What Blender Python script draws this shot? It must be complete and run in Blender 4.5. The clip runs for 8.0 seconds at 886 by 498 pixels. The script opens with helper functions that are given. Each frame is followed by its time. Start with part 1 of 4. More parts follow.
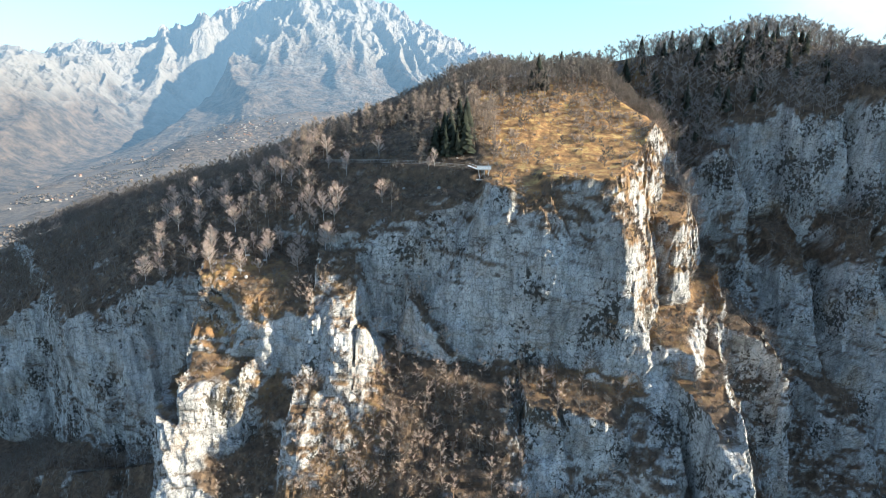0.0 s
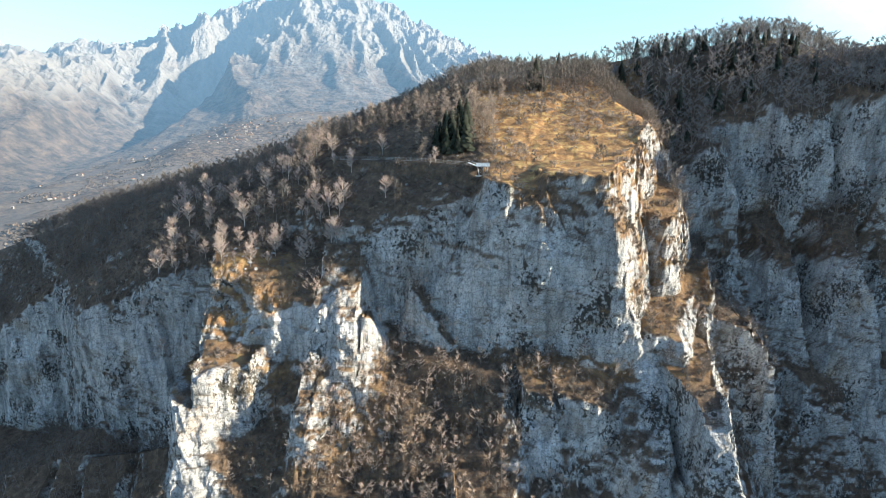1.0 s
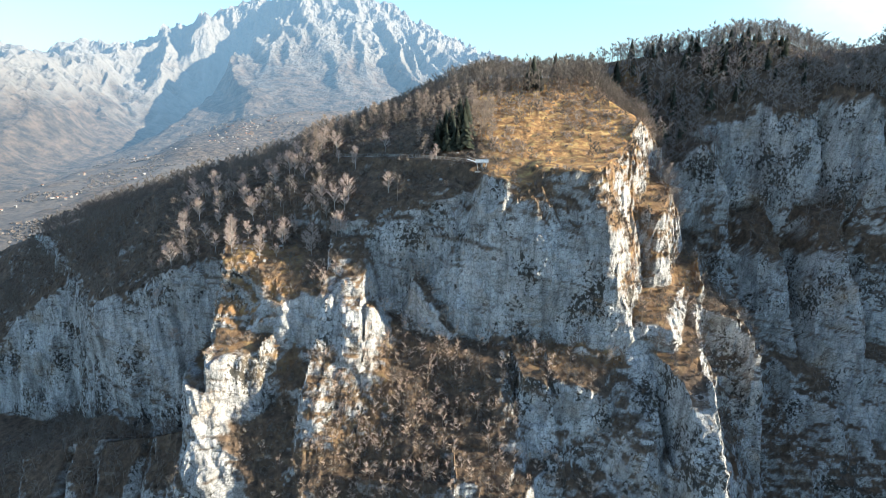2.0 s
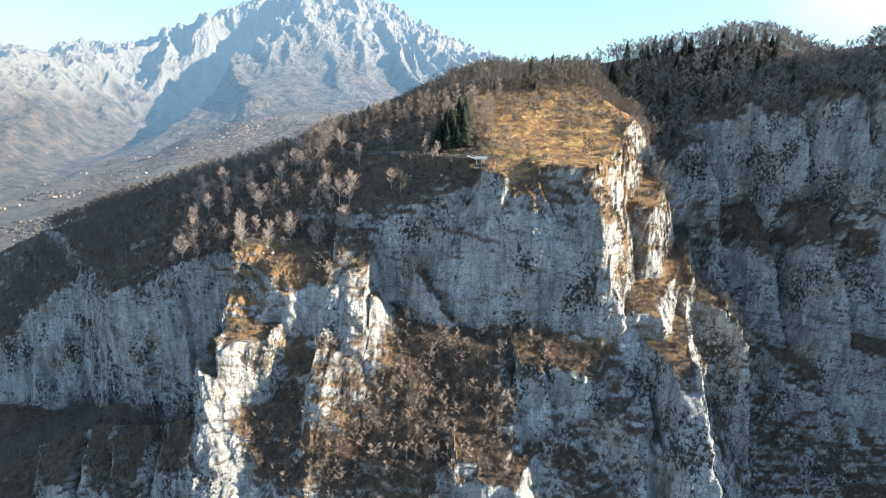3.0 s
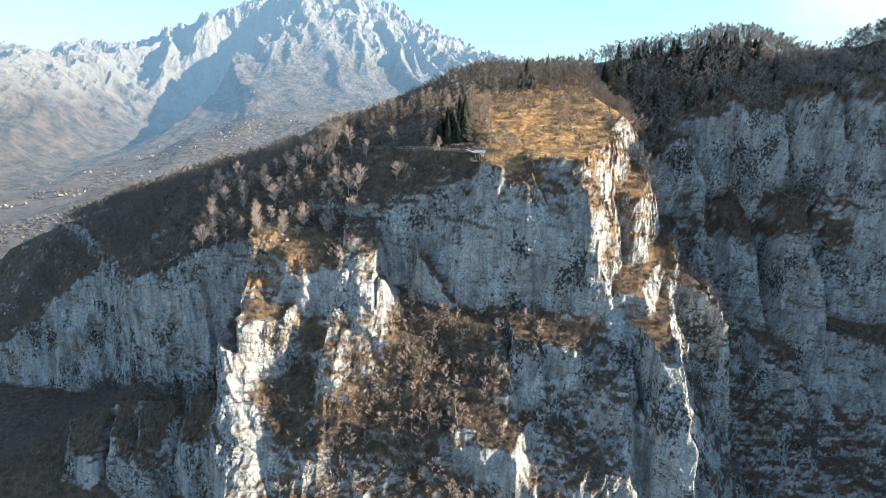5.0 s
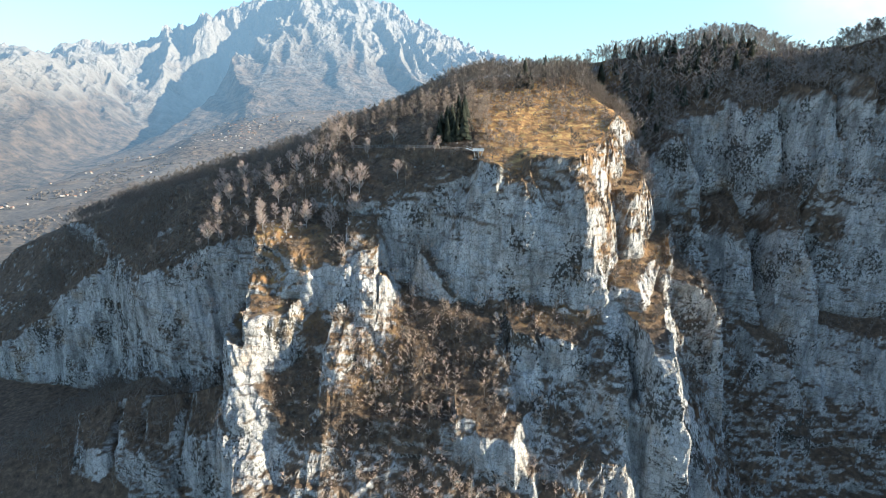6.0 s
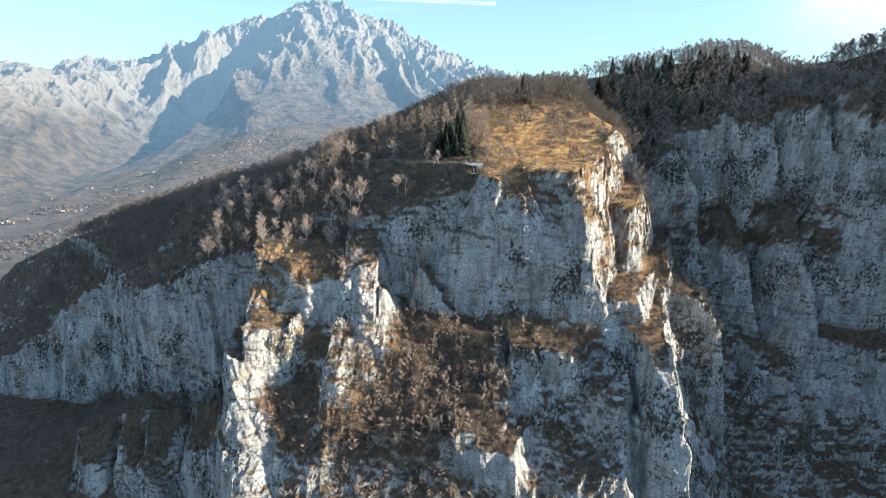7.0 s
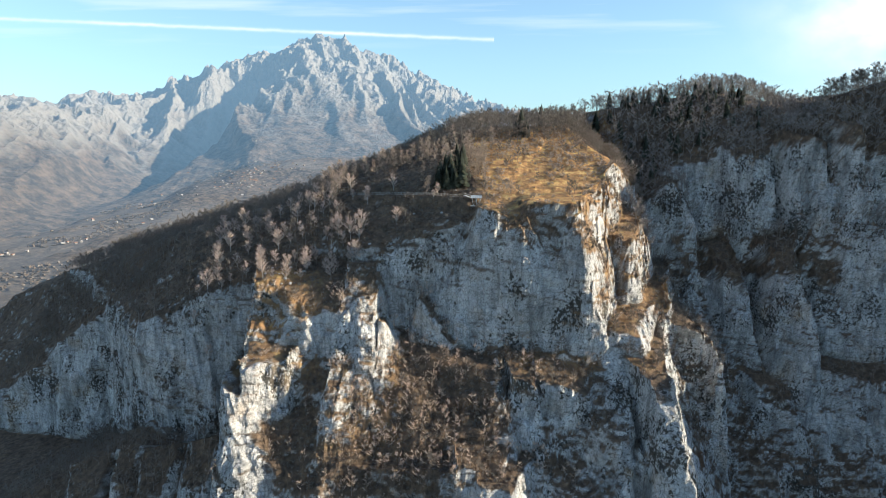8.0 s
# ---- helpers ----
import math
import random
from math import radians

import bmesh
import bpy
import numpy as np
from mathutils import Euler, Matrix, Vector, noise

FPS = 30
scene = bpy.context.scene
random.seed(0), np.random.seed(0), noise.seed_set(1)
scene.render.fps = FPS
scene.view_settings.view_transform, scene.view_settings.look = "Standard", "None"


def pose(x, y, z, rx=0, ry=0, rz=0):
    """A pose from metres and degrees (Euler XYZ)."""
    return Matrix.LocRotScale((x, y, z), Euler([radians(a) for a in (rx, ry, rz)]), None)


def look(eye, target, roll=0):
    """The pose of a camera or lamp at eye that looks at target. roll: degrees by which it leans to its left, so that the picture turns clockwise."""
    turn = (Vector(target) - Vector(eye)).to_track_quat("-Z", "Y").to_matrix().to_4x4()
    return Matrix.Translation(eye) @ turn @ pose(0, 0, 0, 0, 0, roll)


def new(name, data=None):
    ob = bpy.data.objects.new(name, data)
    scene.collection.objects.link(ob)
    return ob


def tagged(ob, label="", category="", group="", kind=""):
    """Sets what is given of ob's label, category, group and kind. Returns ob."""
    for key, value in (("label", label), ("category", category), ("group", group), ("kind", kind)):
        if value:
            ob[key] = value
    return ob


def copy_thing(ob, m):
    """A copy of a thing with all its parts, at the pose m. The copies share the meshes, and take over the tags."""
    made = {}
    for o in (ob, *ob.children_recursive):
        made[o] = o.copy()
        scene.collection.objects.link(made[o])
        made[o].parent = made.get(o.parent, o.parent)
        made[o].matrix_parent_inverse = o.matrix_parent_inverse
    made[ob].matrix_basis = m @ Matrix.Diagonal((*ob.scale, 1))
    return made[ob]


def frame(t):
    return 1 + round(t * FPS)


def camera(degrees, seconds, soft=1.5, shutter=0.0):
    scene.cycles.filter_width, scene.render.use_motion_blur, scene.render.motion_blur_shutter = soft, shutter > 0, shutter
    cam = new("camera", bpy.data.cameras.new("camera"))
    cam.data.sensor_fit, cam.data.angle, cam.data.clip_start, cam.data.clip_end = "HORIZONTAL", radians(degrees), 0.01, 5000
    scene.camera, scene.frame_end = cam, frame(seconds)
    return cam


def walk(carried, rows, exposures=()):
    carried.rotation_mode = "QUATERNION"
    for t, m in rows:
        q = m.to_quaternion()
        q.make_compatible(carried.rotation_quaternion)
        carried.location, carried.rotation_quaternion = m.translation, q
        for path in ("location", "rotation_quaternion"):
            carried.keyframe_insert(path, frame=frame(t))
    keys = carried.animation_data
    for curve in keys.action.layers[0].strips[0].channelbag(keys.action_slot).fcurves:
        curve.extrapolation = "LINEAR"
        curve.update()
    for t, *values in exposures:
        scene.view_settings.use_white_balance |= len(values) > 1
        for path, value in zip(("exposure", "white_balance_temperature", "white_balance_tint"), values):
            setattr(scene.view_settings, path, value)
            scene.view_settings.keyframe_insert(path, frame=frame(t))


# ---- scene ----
cam = camera(75.4, 8.0, soft=0.8)
METRES, EYE, TILT, LEAN, TURN = 60.0, 200.0, -15.0, 0.0, 0.0
ROWS = [
    (0.0, 0.0, 0.0, 0.0, 0.0, 0.0, -0.0),
    (0.5, -0.0032, -0.0792, -0.0193, -0.01, -0.01, -0.01),
    (1.0, -0.0061, -0.1634, -0.0414, -0.01, -0.02, -0.03),
    (1.5, -0.009, -0.2472, -0.0645, -0.02, -0.03, -0.04),
    (3.0, -0.0181, -0.4983, -0.1357, -0.05, -0.07, -0.07),
    (3.5, -0.0209, -0.5819, -0.159, -0.05, -0.09, -0.07),
    (4.0, -0.0238, -0.6656, -0.183, -0.05, -0.11, -0.07),
    (4.5, -0.0266, -0.7492, -0.2067, -0.04, -0.13, -0.07),
    (6.0, -0.0305, -0.9343, -0.2565, -0.05, -0.15, 0.21),
    (6.5, -0.0295, -0.9533, -0.2608, -0.06, 0.08, 0.28),
    (7.0, -0.0289, -0.9561, -0.2576, -0.07, 1.24, 0.38),
    (7.5, -0.0282, -0.9562, -0.2545, -0.09, 2.75, 0.42),
    (8.0, -0.0275, -0.9555, -0.2512, -0.11, 4.36, 0.44),
]
walk(cam, [(t, pose(0, 0, EYE, TILT, LEAN, TURN) @ pose(METRES * x, METRES * y, METRES * z, 90 + pitch, roll, yaw)) for t, x, y, z, yaw, pitch, roll in ROWS],
     exposures=[(0.0, 1.53, 5850, 4), (6.5, 1.45, 5850, 4), (8.0, 1.17, 5950, 5)])

# ---- sky and sun ----
SUN_AZ, SUN_EL = 98.5, 18.5          # degrees to the right of straight ahead, degrees up
to_sun = Vector((math.sin(radians(SUN_AZ)) * math.cos(radians(SUN_EL)), math.cos(radians(SUN_AZ)) * math.cos(radians(SUN_EL)), math.sin(radians(SUN_EL))))
sun_data = bpy.data.lights.new("sun", "SUN")
sun_data.energy, sun_data.angle, sun_data.color = 4.5, radians(0.5), (1.0, 0.83, 0.62)
sun = new("sun", sun_data)
sun.matrix_world = look(to_sun * 500, (0, 0, 0))

world = bpy.data.worlds.new("sky")
scene.world = world
world.use_nodes = True
wn, wl = world.node_tree.nodes, world.node_tree.links
sky = wn.new("ShaderNodeTexSky")
sky.sky_type, sky.sun_disc = "NISHITA", False
sky.sun_elevation, sky.sun_rotation = radians(SUN_EL), radians(SUN_AZ)
sky.altitude, sky.dust_density, sky.air_density, sky.ozone_density = 2600, 0.1, 1.0, 0.6
wn["Background"].inputs["Strength"].default_value = 0.124


def wmath(op, a, b=None, c=None):
    """One arithmetic node of the sky."""
    m = wn.new("ShaderNodeMath")
    m.operation = op
    for sock, v in zip(m.inputs, (a, b, c)):
        if v is None:
            continue
        if isinstance(v, (int, float)):
            sock.default_value = v
        else:
            wl.new(v, sock)
    return m.outputs[0]


def thin_cloud():
    """Wisps, a vapour trail and a bright bank towards the sun."""
    tc, sep, com = wn.new("ShaderNodeTexCoord"), wn.new("ShaderNodeSeparateXYZ"), wn.new("ShaderNodeCombineXYZ")
    wl.new(tc.outputs["Generated"], sep.inputs[0])
    ahead = wmath("MAXIMUM", sep.outputs["Y"], 0.05)
    a, e = wmath("DIVIDE", sep.outputs["X"], ahead), wmath("DIVIDE", sep.outputs["Z"], ahead)
    wl.new(a, com.inputs[0]), wl.new(e, com.inputs[1])
    noises = []
    for scale, sx, sy in ((6.0, 0.35, 5.0), (9.0, 1.0, 1.6), (40.0, 1.0, 1.0)):
        mp, no = wn.new("ShaderNodeMapping"), wn.new("ShaderNodeTexNoise")
        mp.inputs["Scale"].default_value = (sx, sy, 1)
        mp.inputs["Rotation"].default_value = (0, 0, -0.05)
        no.inputs["Scale"].default_value, no.inputs["Detail"].default_value = scale, 5
        wl.new(com.outputs[0], mp.inputs[0]), wl.new(mp.outputs[0], no.inputs["Vector"])
        noises.append(no.outputs["Fac"])
    line = wmath("ADD", wmath("MULTIPLY_ADD", a, 0.047, e), -0.1695)
    line = wmath("ADD", line, wmath("MULTIPLY_ADD", noises[2], 0.004, -0.002))
    trail = wmath("POWER", 2.718, wmath("MULTIPLY", wmath("MULTIPLY", line, line), -140000.0))
    trail = wmath("MULTIPLY", trail, wmath("MULTIPLY", wmath("LESS_THAN", a, 0.09), wmath("MULTIPLY_ADD", noises[1], 1.6, -0.25)))
    high = wmath("MULTIPLY", wmath("SUBTRACT", e, 0.13), 12.0)
    high = wmath("MINIMUM", wmath("MAXIMUM", high, 0.0), 1.0)
    wisp = wmath("MULTIPLY", wmath("MAXIMUM", wmath("MULTIPLY_ADD", noises[0], 4.0, -2.1), 0.0), wmath("MULTIPLY", high, 0.5))
    dx, dz = wmath("SUBTRACT", a, 0.74), wmath("MULTIPLY", wmath("SUBTRACT", e, 0.20), 1.7)
    far = wmath("ADD", wmath("MULTIPLY", dx, dx), wmath("MULTIPLY", dz, dz))
    bank = wmath("MULTIPLY", wmath("POWER", 2.718, wmath("MULTIPLY", far, -42.0)), wmath("MULTIPLY_ADD", noises[1], 2.4, -0.35))
    total = wmath("MINIMUM", wmath("MAXIMUM", wmath("ADD", trail, wmath("MAXIMUM", wisp, bank)), 0.0), 1.0)
    mx = wn.new("ShaderNodeMix")
    mx.data_type = "RGBA"
    # pale haze all round the horizon
    veil = wmath("MULTIPLY", wmath("POWER", 2.718, wmath("MULTIPLY", wmath("ABSOLUTE", sep.outputs["Z"]), -4.0)), 0.85)
    hz = wn.new("ShaderNodeMix")
    hz.data_type = "RGBA"
    wl.new(veil, hz.inputs[0]), wl.new(sky.outputs[0], hz.inputs[6])
    hz.inputs[7].default_value = (1.28, 2.06, 2.16, 1)
    wl.new(total, mx.inputs[0]), wl.new(hz.outputs[2], mx.inputs[6])
    mx.inputs[7].default_value = (4.6, 4.5, 4.4, 1)
    wl.new(mx.outputs[2], wn["Background"].inputs["Color"])


thin_cloud()


# ---- noise ----
def lattice(ix, iy, iz, seed):
    """Values in -1..1 at whole-number places."""
    n = (ix.astype(np.uint32) * np.uint32(374761393) + iy.astype(np.uint32) * np.uint32(668265263)
         + iz.astype(np.uint32) * np.uint32(2147483647) + np.uint32(seed * 974711 + 12345))
    n = (n ^ (n >> np.uint32(13))) * np.uint32(1274126177)
    n = (n ^ (n >> np.uint32(15))) * np.uint32(2246822519)
    n = n ^ (n >> np.uint32(16))
    return n.astype(np.float64) / 2147483647.5 - 1.0


def smooth_noise(p, seed=0):
    """Smooth noise in about -1..1 at places p, an array of n x 3."""
    f = np.floor(p)
    i = f.astype(np.int64)
    w = p - f
    w = w * w * w * (w * (w * 6 - 15) + 10)
    out = 0.0
    for dx in (0, 1):
        for dy in (0, 1):
            for dz in (0, 1):
                k = (w[:, 0] if dx else 1 - w[:, 0]) * (w[:, 1] if dy else 1 - w[:, 1]) * (w[:, 2] if dz else 1 - w[:, 2])
                out = out + k * lattice(i[:, 0] + dx, i[:, 1] + dy, i[:, 2] + dz, seed)
    return out


def fractal(p, octaves=4, gain=0.5, seed=0, ridged=False):
    total, amp, norm = 0.0, 1.0, 0.0
    q = np.array(p, dtype=np.float64)
    for o in range(octaves):
        n = smooth_noise(q, seed + o)
        if ridged:
            n = 1.0 - 2.0 * np.abs(n)
        total, norm = total + amp * n, norm + amp
        amp *= gain
        q = q * 2.03 + 17.3
    return total / norm


def smin(a, b, k):
    h = np.clip(0.5 + 0.5 * (b - a) / k, 0, 1)
    return b + (a - b) * h - k * h * (1 - h)


def smax(a, b, k):
    return -smin(-a, -b, k)


def step(a, b, x):
    t = np.clip((x - a) / (b - a), 0, 1)
    return t * t * (3 - 2 * t)


# ---- materials ----
def material(name):
    m = bpy.data.materials.new(name)
    m.use_nodes = True
    return m, m.node_tree.nodes, m.node_tree.links, m.node_tree.nodes["Principled BSDF"]


def noise_node(n, l, scale, detail=4.0, stretch=(1, 1, 1), rough=0.55, space="Object"):
    tc, mp, no = n.new("ShaderNodeTexCoord"), n.new("ShaderNodeMapping"), n.new("ShaderNodeTexNoise")
    mp.inputs["Scale"].default_value = stretch
    no.inputs["Scale"].default_value, no.inputs["Detail"].default_value, no.inputs["Roughness"].default_value = scale, detail, rough
    l.new(tc.outputs[space], mp.inputs["Vector"])
    l.new(mp.outputs[0], no.inputs["Vector"])
    return no.outputs["Fac"]


def ramp(n, l, fac, stops):
    r = n.new("ShaderNodeValToRGB")
    els = r.color_ramp.elements
    while len(els) < len(stops):
        els.new(0.5)
    for e, (pos, col) in zip(els, stops):
        e.position, e.color = pos, (*col, 1) if not isinstance(col, float) else (col, col, col, 1)
    l.new(fac, r.inputs[0])
    return r.outputs["Color"]


def mixed(n, l, fac, a, b, blend="MIX"):
    m = n.new("ShaderNodeMix")
    m.data_type, m.blend_type = "RGBA", blend
    for sock, v in ((m.inputs[0], fac), (m.inputs[6], a), (m.inputs[7], b)):
        if hasattr(v, "is_output"):
            l.new(v, sock)
        elif isinstance(v, float):
            sock.default_value = v
        else:
            sock.default_value = (*v, 1)
    return m.outputs[2]


def attribute(n, name):
    a = n.new("ShaderNodeAttribute")
    a.attribute_name = name
    return a.outputs["Fac"]


def bumped(n, l, bsdf, height, strength, distance):
    b = n.new("ShaderNodeBump")
    b.inputs["Strength"].default_value, b.inputs["Distance"].default_value = strength, distance
    l.new(height, b.inputs["Height"])
    l.new(b.outputs[0], bsdf.inputs["Normal"])


def plain_material(name, colour, roughness=0.8, metallic=0.0, scale=6.0, spread=0.35):
    m, n, l, b = material(name)
    f = noise_node(n, l, scale, 5)
    l.new(ramp(n, l, f, [(0.3, tuple(c * (1 - spread) for c in colour)), (0.7, tuple(min(1, c * (1 + spread)) for c in colour))]), b.inputs["Base Color"])
    b.inputs["Roughness"].default_value, b.inputs["Metallic"].default_value = roughness, metallic
    return m


def land_material():
    """Pale limestone with stains and tufts; turf, golden grass and leaf litter where the masks put them."""
    m, n, l, b = material("limestone_and_turf")
    stone = ramp(n, l, noise_node(n, l, 0.12, 6, (1, 1, 0.35)), [(0.28, (0.25, 0.247, 0.235)), (0.45, (0.48, 0.47, 0.45)), (0.66, (0.65, 0.635, 0.605))])
    streak = ramp(n, l, noise_node(n, l, 0.42, 6, (1, 1, 0.10), 0.6), [(0.36, (0.25, 0.25, 0.26)), (0.55, (1.0, 1.0, 1.0))])
    stone = mixed(n, l, 0.42, stone, streak, "MULTIPLY")
    patch = n.new("ShaderNodeMath")
    patch.operation, patch.inputs[1].default_value = "MULTIPLY_ADD", 0.9
    l.new(noise_node(n, l, 0.055, 4, (1, 1, 0.8), 0.6), patch.inputs[0])
    l.new(noise_node(n, l, 0.75, 7, (1, 1, 0.75), 0.72), patch.inputs[2])
    fleck = ramp(n, l, patch.outputs[0], [(0.83, (0.09, 0.08, 0.06)), (0.88, (1.0, 1.0, 1.0))])
    stone = mixed(n, l, 0.9, stone, fleck, "MULTIPLY")
    seam = ramp(n, l, noise_node(n, l, 0.5, 6, (0.28, 0.28, 2.0), 0.65), [(0.34, (0.30, 0.28, 0.25)), (0.46, (1.0, 1.0, 1.0))])
    stone = mixed(n, l, 0.42, stone, seam, "MULTIPLY")
    ochre = ramp(n, l, noise_node(n, l, 0.05, 4), [(0.58, 0.0), (0.75, 0.5)])
    stone = mixed(n, l, ochre, stone, (0.42, 0.30, 0.18))
    litter = ramp(n, l, noise_node(n, l, 0.35, 7, rough=0.65), [(0.3, (0.055, 0.042, 0.032)), (0.55, (0.14, 0.098, 0.066)), (0.75, (0.24, 0.17, 0.105))])
    gold = ramp(n, l, noise_node(n, l, 0.22, 7, rough=0.68), [(0.34, (0.17, 0.105, 0.055)), (0.5, (0.40, 0.22, 0.09)), (0.64, (0.63, 0.43, 0.165))])
    turf = mixed(n, l, attribute(n, "gold"), litter, gold)
    b.inputs["Roughness"].default_value = 0.92
    b.inputs["Specular IOR Level"].default_value = 0.2
    speck = ramp(n, l, noise_node(n, l, 2.1, 6, (1, 1, 0.8), 0.75), [(0.36, (0.16, 0.15, 0.13)), (0.46, (1.0, 1.0, 1.0))])
    stone = mixed(n, l, 0.75, stone, speck, "MULTIPLY")
    # fissures: edges of stretched cells at three sizes
    cracks = None
    for scale, zs, width in ((0.16, 0.45, 0.035), (0.5, 0.6, 0.05), (0.13, 2.6, 0.03)):
        tc, mp, wo, add, vo = (n.new("ShaderNode" + k) for k in ("TexCoord", "Mapping", "TexNoise", "VectorMath", "TexVoronoi"))
        mp.inputs["Scale"].default_value = (1, 1, zs)
        wo.inputs["Scale"].default_value, wo.inputs["Detail"].default_value = scale * 2.5, 4
        add.operation = "MULTIPLY_ADD"
        add.inputs[1].default_value = (1.6 / scale * 0.4,) * 3
        l.new(tc.outputs["Object"], mp.inputs[0]), l.new(tc.outputs["Object"], wo.inputs["Vector"])
        l.new(wo.outputs["Color"], add.inputs[0]), l.new(mp.outputs[0], add.inputs[2])
        vo.feature, vo.inputs["Scale"].default_value = "DISTANCE_TO_EDGE", scale
        l.new(add.outputs[0], vo.inputs["Vector"])
        lines = ramp(n, l, vo.outputs["Distance"], [(0.0, 0.0), (width, 1.0)])
        cracks = lines if cracks is None else mixed(n, l, 1.0, cracks, lines, "MULTIPLY")
    dark = mixed(n, l, 0.42, (1.0, 1.0, 1.0), cracks, "MULTIPLY")
    stone = mixed(n, l, 1.0, stone, dark, "MULTIPLY")
    l.new(mixed(n, l, attribute(n, "turf"), stone, turf), b.inputs["Base Color"])
    rough = mixed(n, l, 0.35, noise_node(n, l, 0.7, 10, (1, 1, 0.5), 0.7), cracks, "MULTIPLY")
    bumped(n, l, b, rough, 1.0, 0.7)
    return m


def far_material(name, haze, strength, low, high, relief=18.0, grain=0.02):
    """Distant land: its own colour, with haze put in as a bluish glow scaled by a mask."""
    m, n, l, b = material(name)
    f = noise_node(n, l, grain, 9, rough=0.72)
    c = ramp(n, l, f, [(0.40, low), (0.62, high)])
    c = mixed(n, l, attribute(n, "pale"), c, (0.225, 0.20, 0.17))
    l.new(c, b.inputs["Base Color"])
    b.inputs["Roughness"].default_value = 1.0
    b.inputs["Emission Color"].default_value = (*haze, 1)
    haze_glow = n.new("ShaderNodeMath")
    haze_glow.operation, haze_glow.inputs[1].default_value = "MULTIPLY", strength
    l.new(attribute(n, "haze_glow"), haze_glow.inputs[0])
    l.new(haze_glow.outputs[0], b.inputs["Emission Strength"])
    bumped(n, l, b, noise_node(n, l, grain * 1.5, 8, rough=0.65), 0.8, relief)
    return m


LAND = land_material()
# range and valley both give off a bluish glow in place of haze
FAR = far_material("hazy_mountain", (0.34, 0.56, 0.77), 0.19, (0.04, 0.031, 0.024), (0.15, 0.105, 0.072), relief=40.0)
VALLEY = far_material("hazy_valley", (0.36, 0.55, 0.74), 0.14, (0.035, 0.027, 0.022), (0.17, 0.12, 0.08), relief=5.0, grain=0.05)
BARK = plain_material("grey_bark", (0.20, 0.165, 0.135))
PALE_BARK = plain_material("birch_bark", (0.50, 0.46, 0.42))
TWIG = plain_material("brown_twigs", (0.165, 0.135, 0.108), spread=0.3, scale=0.3)
PALE_TWIG = plain_material("rusty_pale_twigs", (0.35, 0.27, 0.205), spread=0.3, scale=0.3)
# grey beech twigs, lightened to put haze over the far woods into their colour
HAZY_TWIG = plain_material("hazed_grey_beech_twigs", (0.25, 0.215, 0.19), spread=0.3, scale=0.3)
RUST_TWIG = plain_material("rusty_scrub_twigs", (0.45, 0.34, 0.26), spread=0.35, scale=0.25)
PINK_TWIG = plain_material("pinkish_birch_twigs", (0.47, 0.37, 0.31), spread=0.3, scale=0.3)
BOULDER = plain_material("weathered_limestone", (0.38, 0.36, 0.33), 0.9, scale=2.0)
CONCRETE = plain_material("pale_concrete", (0.50, 0.49, 0.46), 0.9)
STEEL = plain_material("galvanised_steel", (0.42, 0.43, 0.44), 0.5, 0.6)
PALE_STEEL = plain_material("pale_painted_metal", (0.62, 0.66, 0.68), 0.5, 0.2)
FENCE = plain_material("weathered_wood", (0.36, 0.33, 0.29), 0.85)
PLASTER = plain_material("pale_plaster", (0.27, 0.25, 0.225), 0.9, spread=0.1)
TILE = plain_material("clay_tile", (0.30, 0.16, 0.11), 0.85)
SLATE = plain_material("grey_tile", (0.34, 0.32, 0.31), 0.85)
NEEDLE = plain_material("spruce_needles", (0.062, 0.07, 0.043), spread=0.4, scale=0.5)


# ---- mesh helpers ----
def mesh_of(name, verts, faces, mats, index=None, smooth=False):
    """A mesh from arrays; faces all have the same number of corners."""
    verts, faces = np.asarray(verts, dtype=np.float32), np.asarray(faces, dtype=np.int32)
    me = bpy.data.meshes.new(name)
    n, k = faces.shape
    me.vertices.add(len(verts))
    me.vertices.foreach_set("co", verts.ravel())
    me.loops.add(n * k)
    me.loops.foreach_set("vertex_index", faces.ravel())
    me.polygons.add(n)
    me.polygons.foreach_set("loop_start", np.arange(0, n * k, k, dtype=np.int32))
    me.polygons.foreach_set("loop_total", np.full(n, k, dtype=np.int32))
    for mt in mats:
        me.materials.append(mt)
    if index is not None:
        me.polygons.foreach_set("material_index", np.asarray(index, dtype=np.int32))
    me.polygons.foreach_set("use_smooth", np.full(n, smooth, dtype=bool))
    me.update(calc_edges=True)
    return me


def add_mask(me, name, values):
    a = me.attributes.new(name, "FLOAT", "POINT")
    a.data.foreach_set("value", np.asarray(values, dtype=np.float32))


def grid_faces(nu, nv):
    i = np.arange(nu * nv).reshape(nv, nu)
    return np.stack([i[:-1, :-1], i[:-1, 1:], i[1:, 1:], i[1:, :-1]], -1).reshape(-1, 4)


def grid_normals(p, nu, nv):
    g = p.reshape(nv, nu, 3)
    n = np.cross(np.gradient(g, axis=1), np.gradient(g, axis=0)).reshape(-1, 3)
    return n / np.maximum(np.linalg.norm(n, axis=1, keepdims=True), 1e-9)


# ---- the massif: solid blocks of rock, met along one slanting direction ----
LEANING = radians(50)
ALONG = np.array((0, math.cos(LEANING), math.sin(LEANING)))
OUT = np.array((0, -math.sin(LEANING), math.cos(LEANING)))
ORIGIN = np.array((0.0, 200.0, 140.0))


